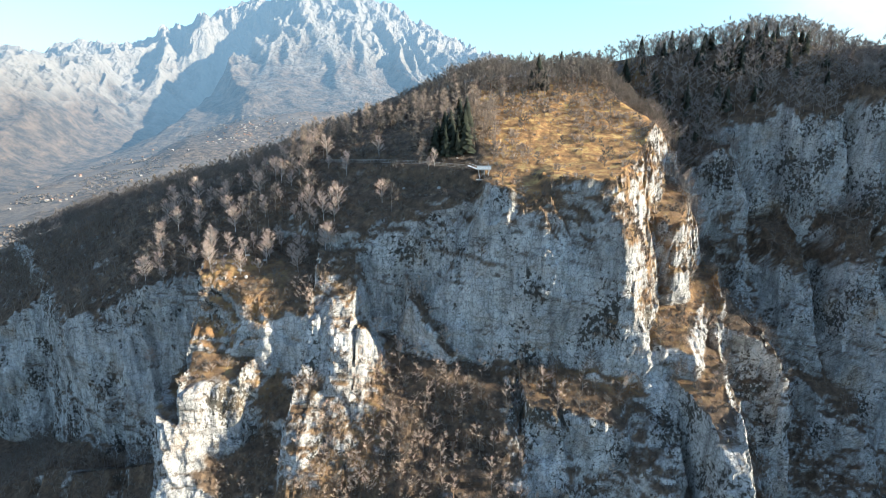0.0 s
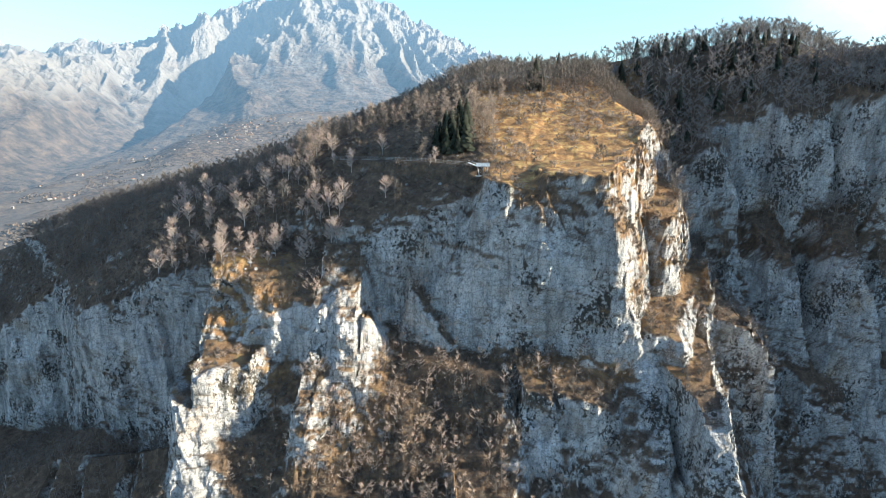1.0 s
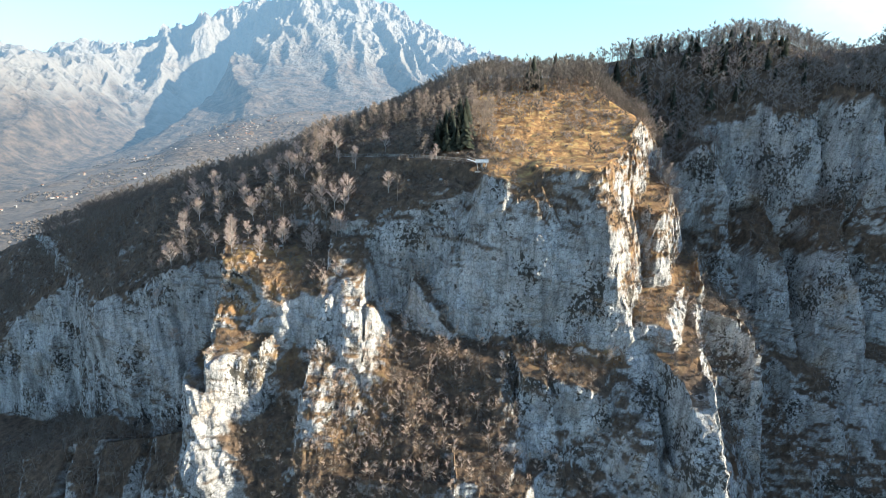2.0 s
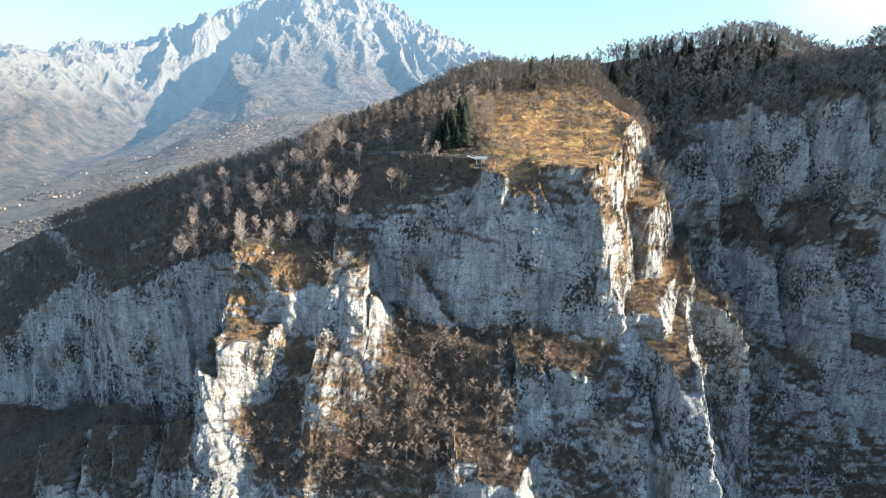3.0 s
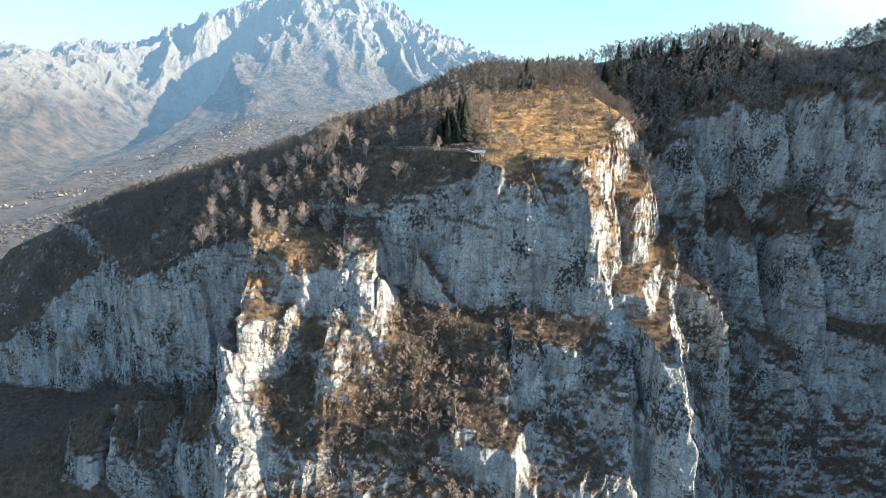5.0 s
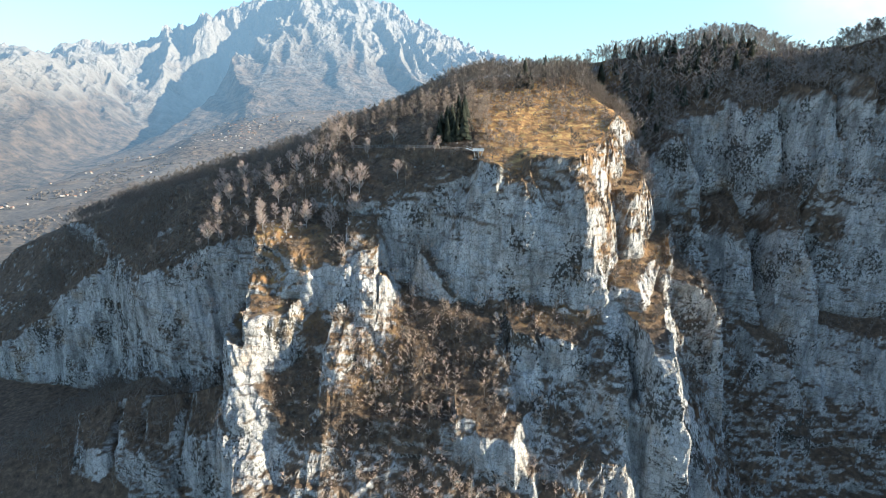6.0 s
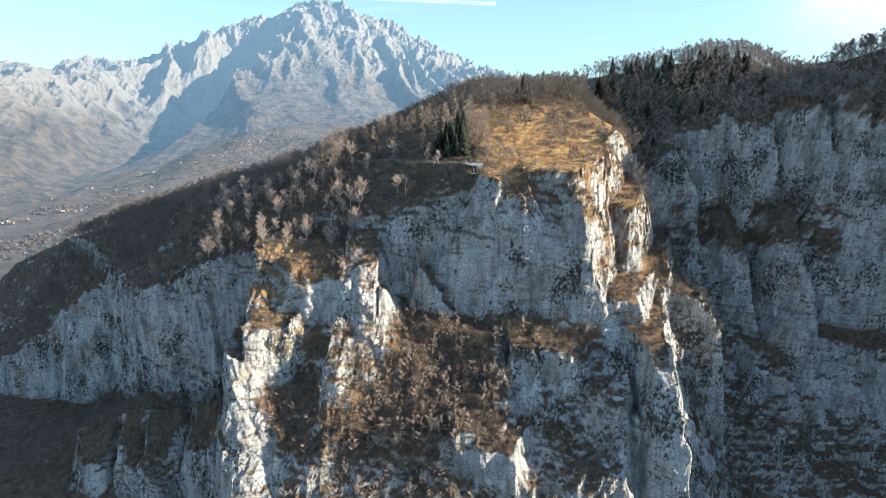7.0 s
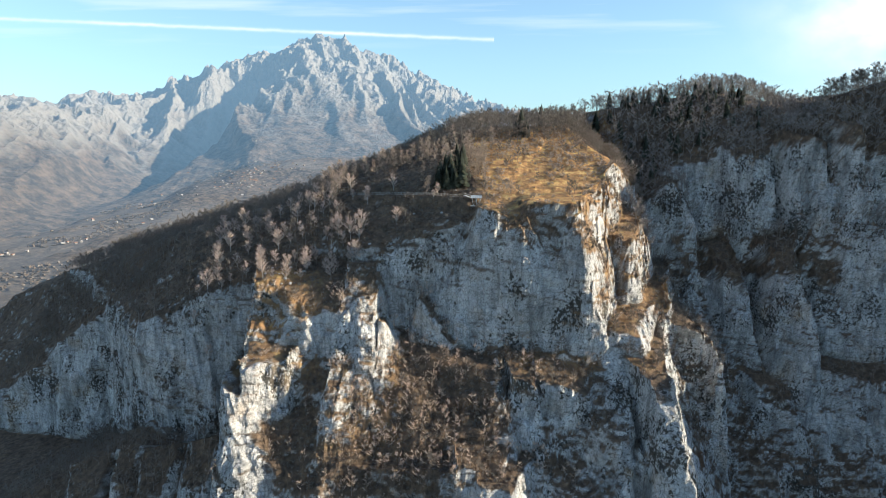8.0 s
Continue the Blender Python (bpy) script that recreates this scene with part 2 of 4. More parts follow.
def wall(a, b, z, batter):
    """A cliff face through two plan points at height z, its outside on the right of the way from a to b."""
    dx, dy = b[0] - a[0], b[1] - a[1]
    s, w = math.hypot(dx, dy), radians(batter)
    n = np.array((dy / s * math.cos(w), -dx / s * math.cos(w), math.sin(w)))
    return n, float(n @ np.array((a[0], a[1], z))), False


def top(x, y, z, gx, gy):
    """A slope through a point that rises gx to the right and gy away."""
    n = np.array((-gx, -gy, 1.0))
    n /= np.linalg.norm(n)
    return n, float(n @ np.array((x, y, z))), True


BLOCKS = [
    # the hill with the meadow, and its great front face
    [wall((-52, 216), (-27, 200), 140, 9), wall((-27, 201.5), (20, 191), 125, 3), wall((-20, 204), (62, 187), 157, 24), wall((24, 191), (45, 225), 130, 14),
     top(30, 200, 171, 0.02, 0.32), top(-40, 246, 177, 0.45, 0.05), top(-31, 197, 146, 0.40, 0.68), top(20, 320, 210, 0.02, -0.06), top(20, 420, 202, 0.0, -0.7)],
    [wall((-6, 230), (3, 193), 140, 25), wall((3, 192.9), (65, 176.5), 125, 2), wall((-20, 202), (66, 179.5), 161, 13),
     wall((65, 176.5), (92, 223), 125, 14), top(100, 300, 186, -1.0, 0.1), top(30, 200, 171, 0.02, 0.32), top(-40, 246, 177, 0.45, 0.05), top(20, 320, 210, 0.02, -0.06), top(20, 420, 202, 0.0, -0.7)],
    # brow of the face, where the meadow ends
    [wall((10, 191), (65, 176.5), 125, 2), wall((-20, 202), (66, 179.5), 161, 11), wall((65, 176.5), (92, 223), 125, 14), wall((22, 230), (26, 186), 160, 35), top(45, 195, 174.5, 0.05, 0.02), top(45, 222, 175, 0.0, -0.4)],
    # second rib of the sunlit flank, with the slope down into the ravine
    [wall((66, 330), (74, 220), 130, 12), wall((74, 220), (88, 206), 130, 10), wall((88, 206), (97, 212), 124, 9), wall((97, 212), (111, 242), 126, 11), wall((111, 242), (122, 330), 140, 24),
     top(30, 200, 171, 0.02, 0.32), top(88, 230, 158, -0.1, 0.36), top(100, 300, 186, -1.0, 0.1), top(20, 320, 210, 0.02, -0.06), top(20, 420, 202, 0.0, -0.7)],
    # ledge with the ochre turf at the foot of the flank
    [wall((84, 222), (90, 205), 110, 12), wall((90, 205), (112, 213), 110, 14), wall((112, 213), (126, 250), 110, 14), top(98, 216, 118, -0.2, 1.15), top(98, 226, 127, 0, 0.0)],
    # leaning flake at the foot of the face
    [wall((-17, 202), (-14, 191), 120, 5), wall((-14, 191), (8, 185.5), 112, 9), wall((6, 186), (11, 203), 108, 38), top(-10, 193, 140, -0.9, 0.7), top(-10, 195, 141, 0.0, -0.4)],
    # the wooded shoulder and its low cliffs
    [wall((-192, 262), (-163, 227.5), 90, 5), wall((-163, 227), (-138, 217), 85, 4), wall((-138, 217), (-100, 211), 85, 4), wall((-100, 207), (-20, 197), 125, 38),
     top(-56, 246, 171, 0.42, 0.45), top(-31, 197, 147, 0.28, 0.68), top(-94, 234, 153, 0.5, 0.9), top(-159, 227, 107, 0.80, 0.7), top(-92, 272, 168, 0.3, -0.05), top(-92, 460, 160, 0.3, -0.7), wall((-15, 200), (-5, 300), 150, 30)],
    [wall((-420, 335), (-270, 292), 50, 6), wall((-270, 292), (-182, 256), 70, 6), top(-159, 225, 106, 0.87, 0.68), top(-92, 272, 168, 0.3, -0.05), top(-92, 460, 160, 0.3, -0.7), wall((-150, 220), (-100, 330), 90, 30)],
    [wall((-133, 232), (-130, 212), 90, 6), wall((-130, 212), (-117, 209), 90, 5), wall((-117, 209), (-114, 230), 90, 8), top(-124, 214, 114, 0.3, 0.9), top(-124, 222, 121, 0.3, 0.0)],
    # grassy crown of the sunlit buttress
    [wall((-97, 216), (-88, 182), 112, 9), wall((-88, 183), (-66, 190), 110, 30), wall((-70, 180), (-57, 212), 122, 34), top(-80, 190, 121, -0.05, 1.3), top(-71, 206, 142, 0.1, 0.0)],
    # white nose of the buttress
    [wall((-91, 195), (-87, 170), 95, 6), wall((-87, 169.5), (-69, 174.5), 96, 13), wall((-69, 174), (-63, 194), 100, 8), top(-84, 180, 110, 0.0, 0.7), top(-80, 184, 112, -0.2, 0.0)],
    # two stepped bands in the hollow between buttress and rib
    [wall((-82, 206), (-80, 196), 115, 10), wall((-80, 197), (-42, 183), 117, 7), wall((-42, 183), (-38, 208), 117, 12), top(-62, 191, 127, 0.1, 0.85), top(-62, 208, 140, 0.1, 0.0)],
    [wall((-76, 190), (-73, 180), 90, 10), wall((-73, 180.5), (-45, 170), 90, 6), wall((-45, 170), (-42, 192), 90, 12), top(-58, 178, 95, 0.25, 1.1), top(-58, 190, 112, 0.4, 0.0)],
    # the bright rib and the tooth beside it
    [wall((-52, 205), (-50, 164), 100, 9), wall((-57, 163.5), (-36, 167), 83, 28.5), wall((-36, 164), (-24, 204), 105, 8), top(-33, 199, 149, 0.0, 0.0), top(-33, 206, 144, 0.0, -0.5)],
    [wall((-45, 196), (-42, 172), 110, 12), wall((-42, 174), (-34, 177), 98, 27), wall((-34, 177), (-28, 198), 110, 9), top(-37, 192, 131, 0.0, 0.1)],
    [wall((-32, 198), (-30, 176), 105, 7), wall((-31, 177), (-21, 181), 98, 24), wall((-22, 178), (-17, 200), 104, 14), top(-29, 189, 122, -0.9, 0.0)],
    # brushy chute between the pinnacle and the rib
    [wall((-86, 174), (-80, 146), 60, 16), wall((-54, 150), (-42, 182), 70, 25), top(-66, 168, 81, 0.15, 1.5), top(-66, 174, 87, 0.15, 0.0)],
    # pinnacle
    [wall((-98, 182), (-97.5, 160), 70, 4), wall((-98, 160), (-86, 148.5), 56, 12), wall((-86, 148.5), (-67, 158), 56, 25), wall((-66, 160), (-70, 182), 60, 27), top(-92, 171, 99, -0.7, 0.1)],
    [wall((-101, 175), (-98, 150), 50, 8), wall((-98, 151), (-78, 146), 48, 8), wall((-78, 146), (-72, 160), 48, 12), top(-88, 152, 60, -0.35, 0.8), top(-88, 160, 66, -0.35, 0.0)],
    # scrub gully under the face
    [wall((-75, 200), (-72, 156), 80, 25), top(0, 166, 86, 0.25, 1.3), top(20, 190, 104, -0.25, 0.0), wall((20, 150), (32, 200), 90, 22)],
    [wall((-80, 200), (-66, 163), 60, 12), wall((-66, 163), (34, 140), 62, 8), top(0, 154, 73, 0.15, 0.25), top(0, 175, 77, 0.15, 0.0), wall((22, 142), (32, 195), 70, 12)],
    # two blocks at the foot of the gully
    [wall((1, 165), (3, 145.5), 60, 5), wall((3, 145.5), (13, 143), 60, 4), wall((13, 143), (18, 160), 60, 9), top(8, 146, 76, -0.2, 0.3), top(8, 146, 78, 0, 0)],
    [wall((7, 152), (11, 140), 60, 5), wall((11, 140), (27, 135.5), 58, 4), wall((27, 134), (41, 158), 62, 27), top(20, 139, 71, 0.05, 0.3), top(20, 146, 74, 0, 0)],
    # right-hand buttresses below the face
    [wall((24, 190), (27, 165), 95, 5), wall((27, 165), (37, 162), 88, 4), wall((37, 162), (42, 178), 95, 14), top(32, 166, 102, -0.25, 0.3), top(33, 175, 106, 0, 0.1)],
    [wall((33, 190), (36, 166), 88, 8), wall((36, 166), (58, 160), 85, 4), wall((58, 160), (66, 178), 85, 12), top(45, 165, 99, -0.05, 0.7), top(45, 180, 109, 0, 0.1)],
    [wall((52, 190), (56, 171), 85, 12), wall((56, 171), (80, 165), 85, 5), wall((80, 165), (95, 200), 85, 12), top(64, 170, 100, 0.0, 0.9), top(75, 180, 112, 0.1, 0.1)],
    [wall((66, 192), (70, 176), 105, 22), wall((70, 175), (85, 171), 106, 9), wall((85, 171), (98, 196), 108, 24), top(78, 178, 119, 0.0, 0.25), top(78, 188, 122, 0, 0)],
    [wall((75, 172), (80, 143), 85, 4), wall((80, 142), (88, 139), 85, 5), wall((88, 139), (103, 186), 85, 11), top(86, 141, 96, 0.0, 0.75), top(86, 158, 107, 0, 0.1)],
    [wall((72, 165), (75, 148), 62, 6), wall((75, 148), (86, 141), 62, 6), wall((86, 141), (90, 160), 62, 9), top(80, 147, 77, 0.3, 0.6), top(80, 156, 82, 0.3, 0.0)],
    [wall((18, 215), (20, 186), 108, 20), wall((20, 186), (74, 172), 108, 35), wall((74, 172), (96, 210), 112, 14), top(78, 176, 118, 0.1, 0.0)],
    # the grey rib behind them
    [wall((84, 245), (84, 219), 80, 15), wall((84, 219), (112, 210), 80, 7), wall((112, 210), (118, 240), 80, 15), top(92, 221, 116, -0.2, 0.4), top(92, 228, 119, 0, 0)],
    [wall((102, 240), (106, 210), 80, 8), wall((106, 209), (133, 199), 75, 7), wall((133, 199), (155, 246), 75, 8), top(116, 209, 111, -0.45, 0.3), top(131, 203, 95, -1.6, 0.3), top(110, 216, 114, 0.0, 0.0)],
    # the mountain across the ravine
    [wall((100, 335), (118, 298), 170, 22), wall((118, 297), (176, 290), 160, 6), wall((176, 290), (240, 276), 160, 6), top(184, 288, 194, 0.05, 0.75), top(186, 332, 230, 0.12, 0.1), top(137, 360, 226, 0.15, -0.1), top(150, 440, 222, 0.0, -0.7),
     top(145, 293, 176, 0.5, 0.9), top(210, 325, 224, -0.5, 0.3)],
    [wall((112, 305), (119, 284), 150, 7), wall((119, 283.5), (149, 280), 150, 5), wall((149, 280), (157, 302), 150, 8), top(134, 287, 175, 0.85, 0.6), top(138, 287, 175, -1.6, 0.6), top(136, 292, 178, 0.0, 0.0)],
    [wall((164, 302), (169, 286), 165, 4), wall((169, 285), (183, 281), 160, 3), wall((183, 281), (196, 281.5), 160, 3), wall((196, 281), (203, 300), 165, 7), top(183, 284, 192, 0.25, 0.8), top(196, 284, 193, -0.9, 0.8), top(190, 292, 198, 0.0, 0.0)],
    [wall((197, 292), (202, 276), 160, 5), wall((202, 275), (222, 267), 160, 6), wall((222, 267), (227, 292), 165, 8), top(209, 275, 198, 0.3, 0.9), top(222, 272, 192, -1.8, 0.5), top(212, 284, 203, 0.0, 0.0)],
    [wall((218, 282), (224, 262), 160, 5), wall((224, 261), (236, 254), 160, 7), wall((236, 254), (243, 282), 160, 10), top(230, 262, 205, 0.2, 0.8), top(230, 272, 210, 0.0, 0.0)],
    [wall((232, 330), (230, 265), 200, 20), wall((230, 263), (400, 190), 165, 9), top(242, 278, 205, 0.75, 0.9), top(260, 316, 226, 0.15, -0.35), top(430, 300, 300, -1.2, 0.0)],
    # unseen spur out to the right, added to shade the low ground and grey rib
    [wall((300, 240), (300, 80), 80, 20), top(340, 150, 155, 0.3, 0.4), top(380, 150, 183, 0.2, 0.4), top(410, 150, 195, -1.2, 0.0), top(380, 260, 215, 0.0, -0.6)],
    # lower cliffs of the ravine, under the scrubby terrace
    [wall((112, 300), (140, 266), 90, 14), wall((140, 266), (152, 259), 85, 13), wall((152, 259), (160, 285), 90, 16), top(142, 271, 122, 0.2, 0.85), top(142, 290, 136, 0.1, 0.0)],
    [wall((148, 275), (156, 257), 85, 13), wall((156, 257), (174, 248), 80, 13), wall((174, 248), (182, 275), 90, 16), top(164, 266, 125, 0.2, 0.95), top(166, 285, 140, 0.15, 0.0)],
    [wall((176, 275), (183, 244), 90, 9), wall((183, 243), (199, 237), 85, 13), wall((199, 237), (212, 265), 92, 13), top(191, 252, 128, 0.2, 1.0), top(195, 270, 143, 0.2, 0.0)],
    [wall((203, 268), (207, 249), 85, 9), wall((207, 249), (224, 243), 80, 13), wall((224, 243), (340, 205), 80, 14), top(221, 256, 121, 0.1, 0.9), top(225, 275, 142, 0.2, 0.0)],
    [wall((161, 250), (168, 230), 40, 8), wall((168, 230), (188, 223), 40, 9), wall((188, 223), (198, 240), 45, 14), top(180, 232, 62, 0.1, 1.1), top(180, 242, 72, 0.0, 0.0)],
    [wall((196, 245), (204, 226), 40, 8), wall((204, 225), (226, 222), 40, 10), wall((226, 222), (300, 205), 40, 14), top(213, 232, 70, 0.15, 1.1), top(213, 242, 80, 0.0, 0.0)],
    # the ravine and the far slopes behind the hill
    [top(110, 300, 150, 0.0, 1.5), top(110, 300, 155, 0.0, 0.8), top(80, 420, 204, 1.2, -0.1), top(110, 400, 214, 0.1, 0.0), top(110, 470, 212, 0.0, -0.8)],
    # lower ribs and wooded foot slopes
    [wall((-192, 206), (-184, 186), 25, 12), wall((-184, 186), (-165, 181), 25, 8), wall((-165, 181), (-158, 200), 30, 14), top(-175, 191, 40, 0.3, 0.9), top(-175, 205, 46, 0.3, -0.7)],
    [wall((-164, 200), (-158, 184), 38, 14), wall((-158, 184), (-149, 180), 38, 8), wall((-149, 180), (-142, 200), 40, 14), top(-154, 188, 48, 0.2, 1.0), top(-152, 200, 55, 0.15, -0.7)],
    [wall((-150, 194), (-144, 177), 40, 14), wall((-144, 177), (-131, 174), 40, 8), wall((-131, 174), (-124, 190), 40, 14), top(-138, 183, 47, 0.15, 1.0), top(-138, 195, 58, 0.15, -0.7)],
    [wall((-129, 192), (-123, 176), 38, 14), wall((-123, 176), (-106, 170), 38, 8), wall((-106, 170), (-98, 190), 38, 14), top(-114, 180, 53, 0.3, 1.0), top(-114, 192, 64, 0.2, -0.7)],
    [top(-150, 222, 56, 0.1, 0.8), top(-150, 228, 57, 0.5, -0.1), wall((-75, 150), (-65, 230), 50, 35)],
    [top(0, 130, 4, -0.05, 0.3), top(0, 220, 26, -0.2, 0.05), top(0, 220, 26, 0.06, 0.05)],
]


def massif_height(b):
    """Distance along OUT from the places b of the slanting sheet to the surface of the blocks."""
    h = None
    for block in BLOCKS:
        sides, tops = None, None
        for n, d, is_top in block:
            hp = (d - b @ n) / max(float(n @ OUT), 0.07)
            if is_top:
                tops = hp if tops is None else smin(tops, hp, 9.0)
            else:
                sides = hp if sides is None else smin(sides, hp, 2.5)
        hb = tops if sides is None else sides if tops is None else smin(sides, tops, 3.5)
        h = hb if h is None else smax(h, hb, 3.0)
    return h


PATH_LINE = [(-50.2, 247.0, 172.5), (-26.4, 233.0, 173.9), (-7.4, 221.0, 174.6), (10.2, 208.0, 174.5)]          # the footpath across the glade, with its heights


def path_bench(p):
    """Level the ground along the footpath."""
    for a, b in zip(PATH_LINE, PATH_LINE[1:]):
        a, b = np.array(a), np.array(b)
        d = b - a
        f = np.clip(((p[:, :2] - a[:2]) @ d[:2]) / (d[:2] @ d[:2]), 0, 1)
        away = np.hypot(*(p[:, :2] - (a[:2] + np.outer(f, d[:2]))).T)
        p[:, 2] += (a[2] + f * d[2] - p[:, 2]) * (1 - step(1.6, 5.5, away)) * (np.abs(a[2] + f * d[2] - p[:, 2]) < 9)
    return p


def build_massif():
    us = np.concatenate([np.arange(-430, -230, 1.6), np.arange(-230, -125, 0.9), np.arange(-125, 125, 0.58), np.arange(125, 250, 0.9), np.arange(250, 480, 2.0)])
    vs = np.concatenate([np.arange(-380, -165, 3.0), np.arange(-165, 45, 0.6), np.arange(45, 150, 1.0), np.arange(150, 320, 2.0)])
    nu, nv = len(us), len(vs)
    u, v = (a.ravel() for a in np.meshgrid(us, vs))
    base = ORIGIN + np.outer(v, ALONG)
    base[:, 0] += u
    s = base
    warp = fractal(s / 38 + 5, 4, 0.5, 11) * 1.8 + fractal(s / 18 + 7, 3, 0.5, 13) * 1.7 + fractal(s / 9 + 2, 2, 0.5, 15) * 0.9
    wv = fractal(s / 30 + 9, 4, 0.5, 23) * 1.8 + fractal(s / 8 + 4, 2, 0.5, 27) * 0.7
    b = base + np.outer(wv, ALONG)
    b[:, 0] += warp
    h = massif_height(b)
    p = base + np.outer(h, OUT)
    nz = grid_normals(p, nu, nv)[:, 2]
    plain = nz
    rock = 1 - step(0.5, 0.85, nz)
    amp = 0.1 + 0.9 * rock
    d = fractal(p * (1 / 24, 1 / 24, 1 / 60), 4, 0.5, 31) * 2.0
    d += fractal(p * (1 / 11, 1 / 11, 1 / 40), 3, 0.45, 41, True) * 1.1
    # blocks that have broken away leave steps
    for size, tall, deep, seed in ((17, 34, 1.7, 43), (7, 13, 0.6, 47), (2.6, 4.0, 0.22, 49)):
        f = fractal(p * (1 / size, 1 / size, 1 / tall), 2, 0.4, seed) * 3.2
        d += (np.floor(f) + step(0.35, 0.65, f - np.floor(f))) * deep
    # bedding ledges
    bed = p[:, 2] + 0.1 * p[:, 0] + 4 * fractal(p / 45, 3, 0.5, 51)
    for gap, deep, seed in ((9.0, 1.1, 57), (3.1, 0.4, 59)):
        saw = bed / gap - np.floor(bed / gap)
        d += (step(0, 0.22, saw) - saw) * deep * step(-0.25, 0.3, fractal(p / 22, 2, 0.5, seed))
    d += fractal(p * (1 / 2.4, 1 / 2.4, 1 / 3.2), 3, 0.6, 61) * 0.25
    face = step(-28, -18, p[:, 0]) * (1 - step(60, 72, p[:, 0])) * step(160, 168, p[:, 1]) * (1 - step(206, 212, p[:, 1])) * step(100, 108, p[:, 2])
    rugged = fractal(p * (1 / 15, 1 / 15, 1 / 55), 3, 0.5, 141, True) * 2.0 + fractal(p * (1 / 6, 1 / 6, 1 / 12), 3, 0.55, 145, True) * 1.5
    far_side = step(105, 118, p[:, 0])
    d += rugged * (1 - 0.62 * face) * (0.75 + 0.75 * far_side)
    d += np.random.RandomState(3).normal(0, 0.05, len(d)) * rock
    amp = np.maximum(amp, 0.35 * (1 - step(60, 80, p[:, 2])))
    p = p + np.outer(d * amp + fractal(p / 3.2, 3, 0.6, 151) * 0.45 * (1 - rock), OUT)
    p = path_bench(p)
    nz = grid_normals(p, nu, nv)[:, 2]
    wild = fractal(p / 7, 4, 0.6, 71)
    x, y, low_z = p[:, 0], p[:, 1], p[:, 2]
    flank = step(56, 66, x) * (1 - step(112, 122, x)) * step(172, 182, y) * step(112, 122, p[:, 2]) * (0.06 + 0.16 * step(122, 132, p[:, 2]))
    gully = np.maximum(step(-66, -58, x), step(-88, -84, x - 0.5 * (93 - low_z)) * (1 - step(82, 88, low_z))) * (1 - step(14, 24, x)) * (1 - step(184, 194, y)) * step(56, 64, p[:, 2]) * (1 - step(104, 114, p[:, 2])) * 0.36 * (1 - 0.8 * step(-6, -1, x) * (1 - step(24, 30, x)) * (1 - step(152, 157, y)))
    brush_and_shade = step(-80, -70, x) * (1 - step(-30, -24, x)) * step(186, 192, y) * step(116, 124, p[:, 2]) * (1 - step(215, 225, y)) * 0.3
    brush_and_shade = brush_and_shade + 0.42 * far_side * step(182, 200, p[:, 2])
    brush_and_shade = brush_and_shade + far_side * (0.36 * step(116, 124, p[:, 2]) * (1 - step(142, 150, p[:, 2])) * step(250, 258, y))
    brush_and_shade = brush_and_shade + face * step(150, 158, low_z) * 0.33 * step(16, 26, x) + 0.16 * step(-22, -14, x) * (1 - step(20, 28, x)) * step(195, 199, y) * step(138, 150, low_z)
    bare = step(-60, -54, x) * (1 - step(-22, -17, x)) * (1 - step(196, 202, y)) * step(74, 82, low_z) * (0.17 + 0.14 * (1 - step(112, 122, low_z)))
    brush_and_shade = brush_and_shade + (1 - step(-112, -100, x)) * (1 - step(62, 70, low_z)) * 0.01
    bare = np.maximum(bare, step(-98, -94, x) * (1 - step(-72, -64, x)) * (1 - step(176, 182, y)) * step(40, 50, low_z) * (1 - step(110, 120, low_z)) * 0.26 * np.maximum(step(80, 86, low_z), 1 - step(-91, -87, x - 0.5 * (93 - low_z))))
    bare = np.maximum(bare, step(64, 70, x) * (1 - step(106, 112, x)) * (1 - step(204, 210, y)) * (1 - step(120, 127, low_z)) * 0.3)
    bare = np.maximum(bare, step(24, 28, x) * (1 - step(66, 72, x)) * (1 - step(168, 172, y)) * (1 - step(96, 101, low_z)) * 0.08)
    # extra dark turf on the far-left cliff, painted in place of its shade
    brush_and_shade = brush_and_shade + 0.05 * (1 - step(-160, -135, x))
    turf = step(0.36, 0.58, brush_and_shade - bare + 0.55 * nz + 0.45 * plain + flank + gully + 0.26 * wild + 0.12 * fractal(p / 30, 2, 0.5, 75))
    # dark tufts along the bedding ledges of the cliffs
    tier = low_z + 0.12 * x + 5 * fractal(p / 40, 3, 0.5, 161)
    for gap, seed in ((6.3, 163), (3.7, 167)):
        saw = tier / gap - np.floor(tier / gap)
        tuft = (1 - step(0.10, 0.24, saw)) * step(0.05, 0.3, fractal(p * (1 / 16, 1 / 16, 1 / 7), 3, 0.55, seed) - 0.08 + 0.16 * face * step(135, 150, low_z) + 0.08 * far_side)
        turf = np.maximum(turf, 0.85 * tuft * step(-0.4, 0.1, wild) * step(30, 62, low_z))
    gold = step(10, 26, x + 8 * wild) * (1 - step(95, 110, x)) * (1 - step(290, 320, y)) * step(160, 172, p[:, 2]) * np.clip(0.85 + 0.6 * wild, 0, 1) * step(0.4, 0.65, nz)
    crown = step(-102, -92, x) * (1 - step(-66, -50, x)) * (1 - step(206, 212, y)) * step(90, 108, p[:, 2])
    rib = step(-58, -50, x) * (1 - step(-24, -16, x)) * (1 - step(186, 200, y)) * step(70, 85, p[:, 2]) * 0.4
    ledge = step(22, 30, x) * (1 - step(98, 106, x)) * step(158, 163, y) * (1 - step(186, 194, y)) * step(100, 106, p[:, 2]) * (1 - step(126, 132, p[:, 2])) * 0.5
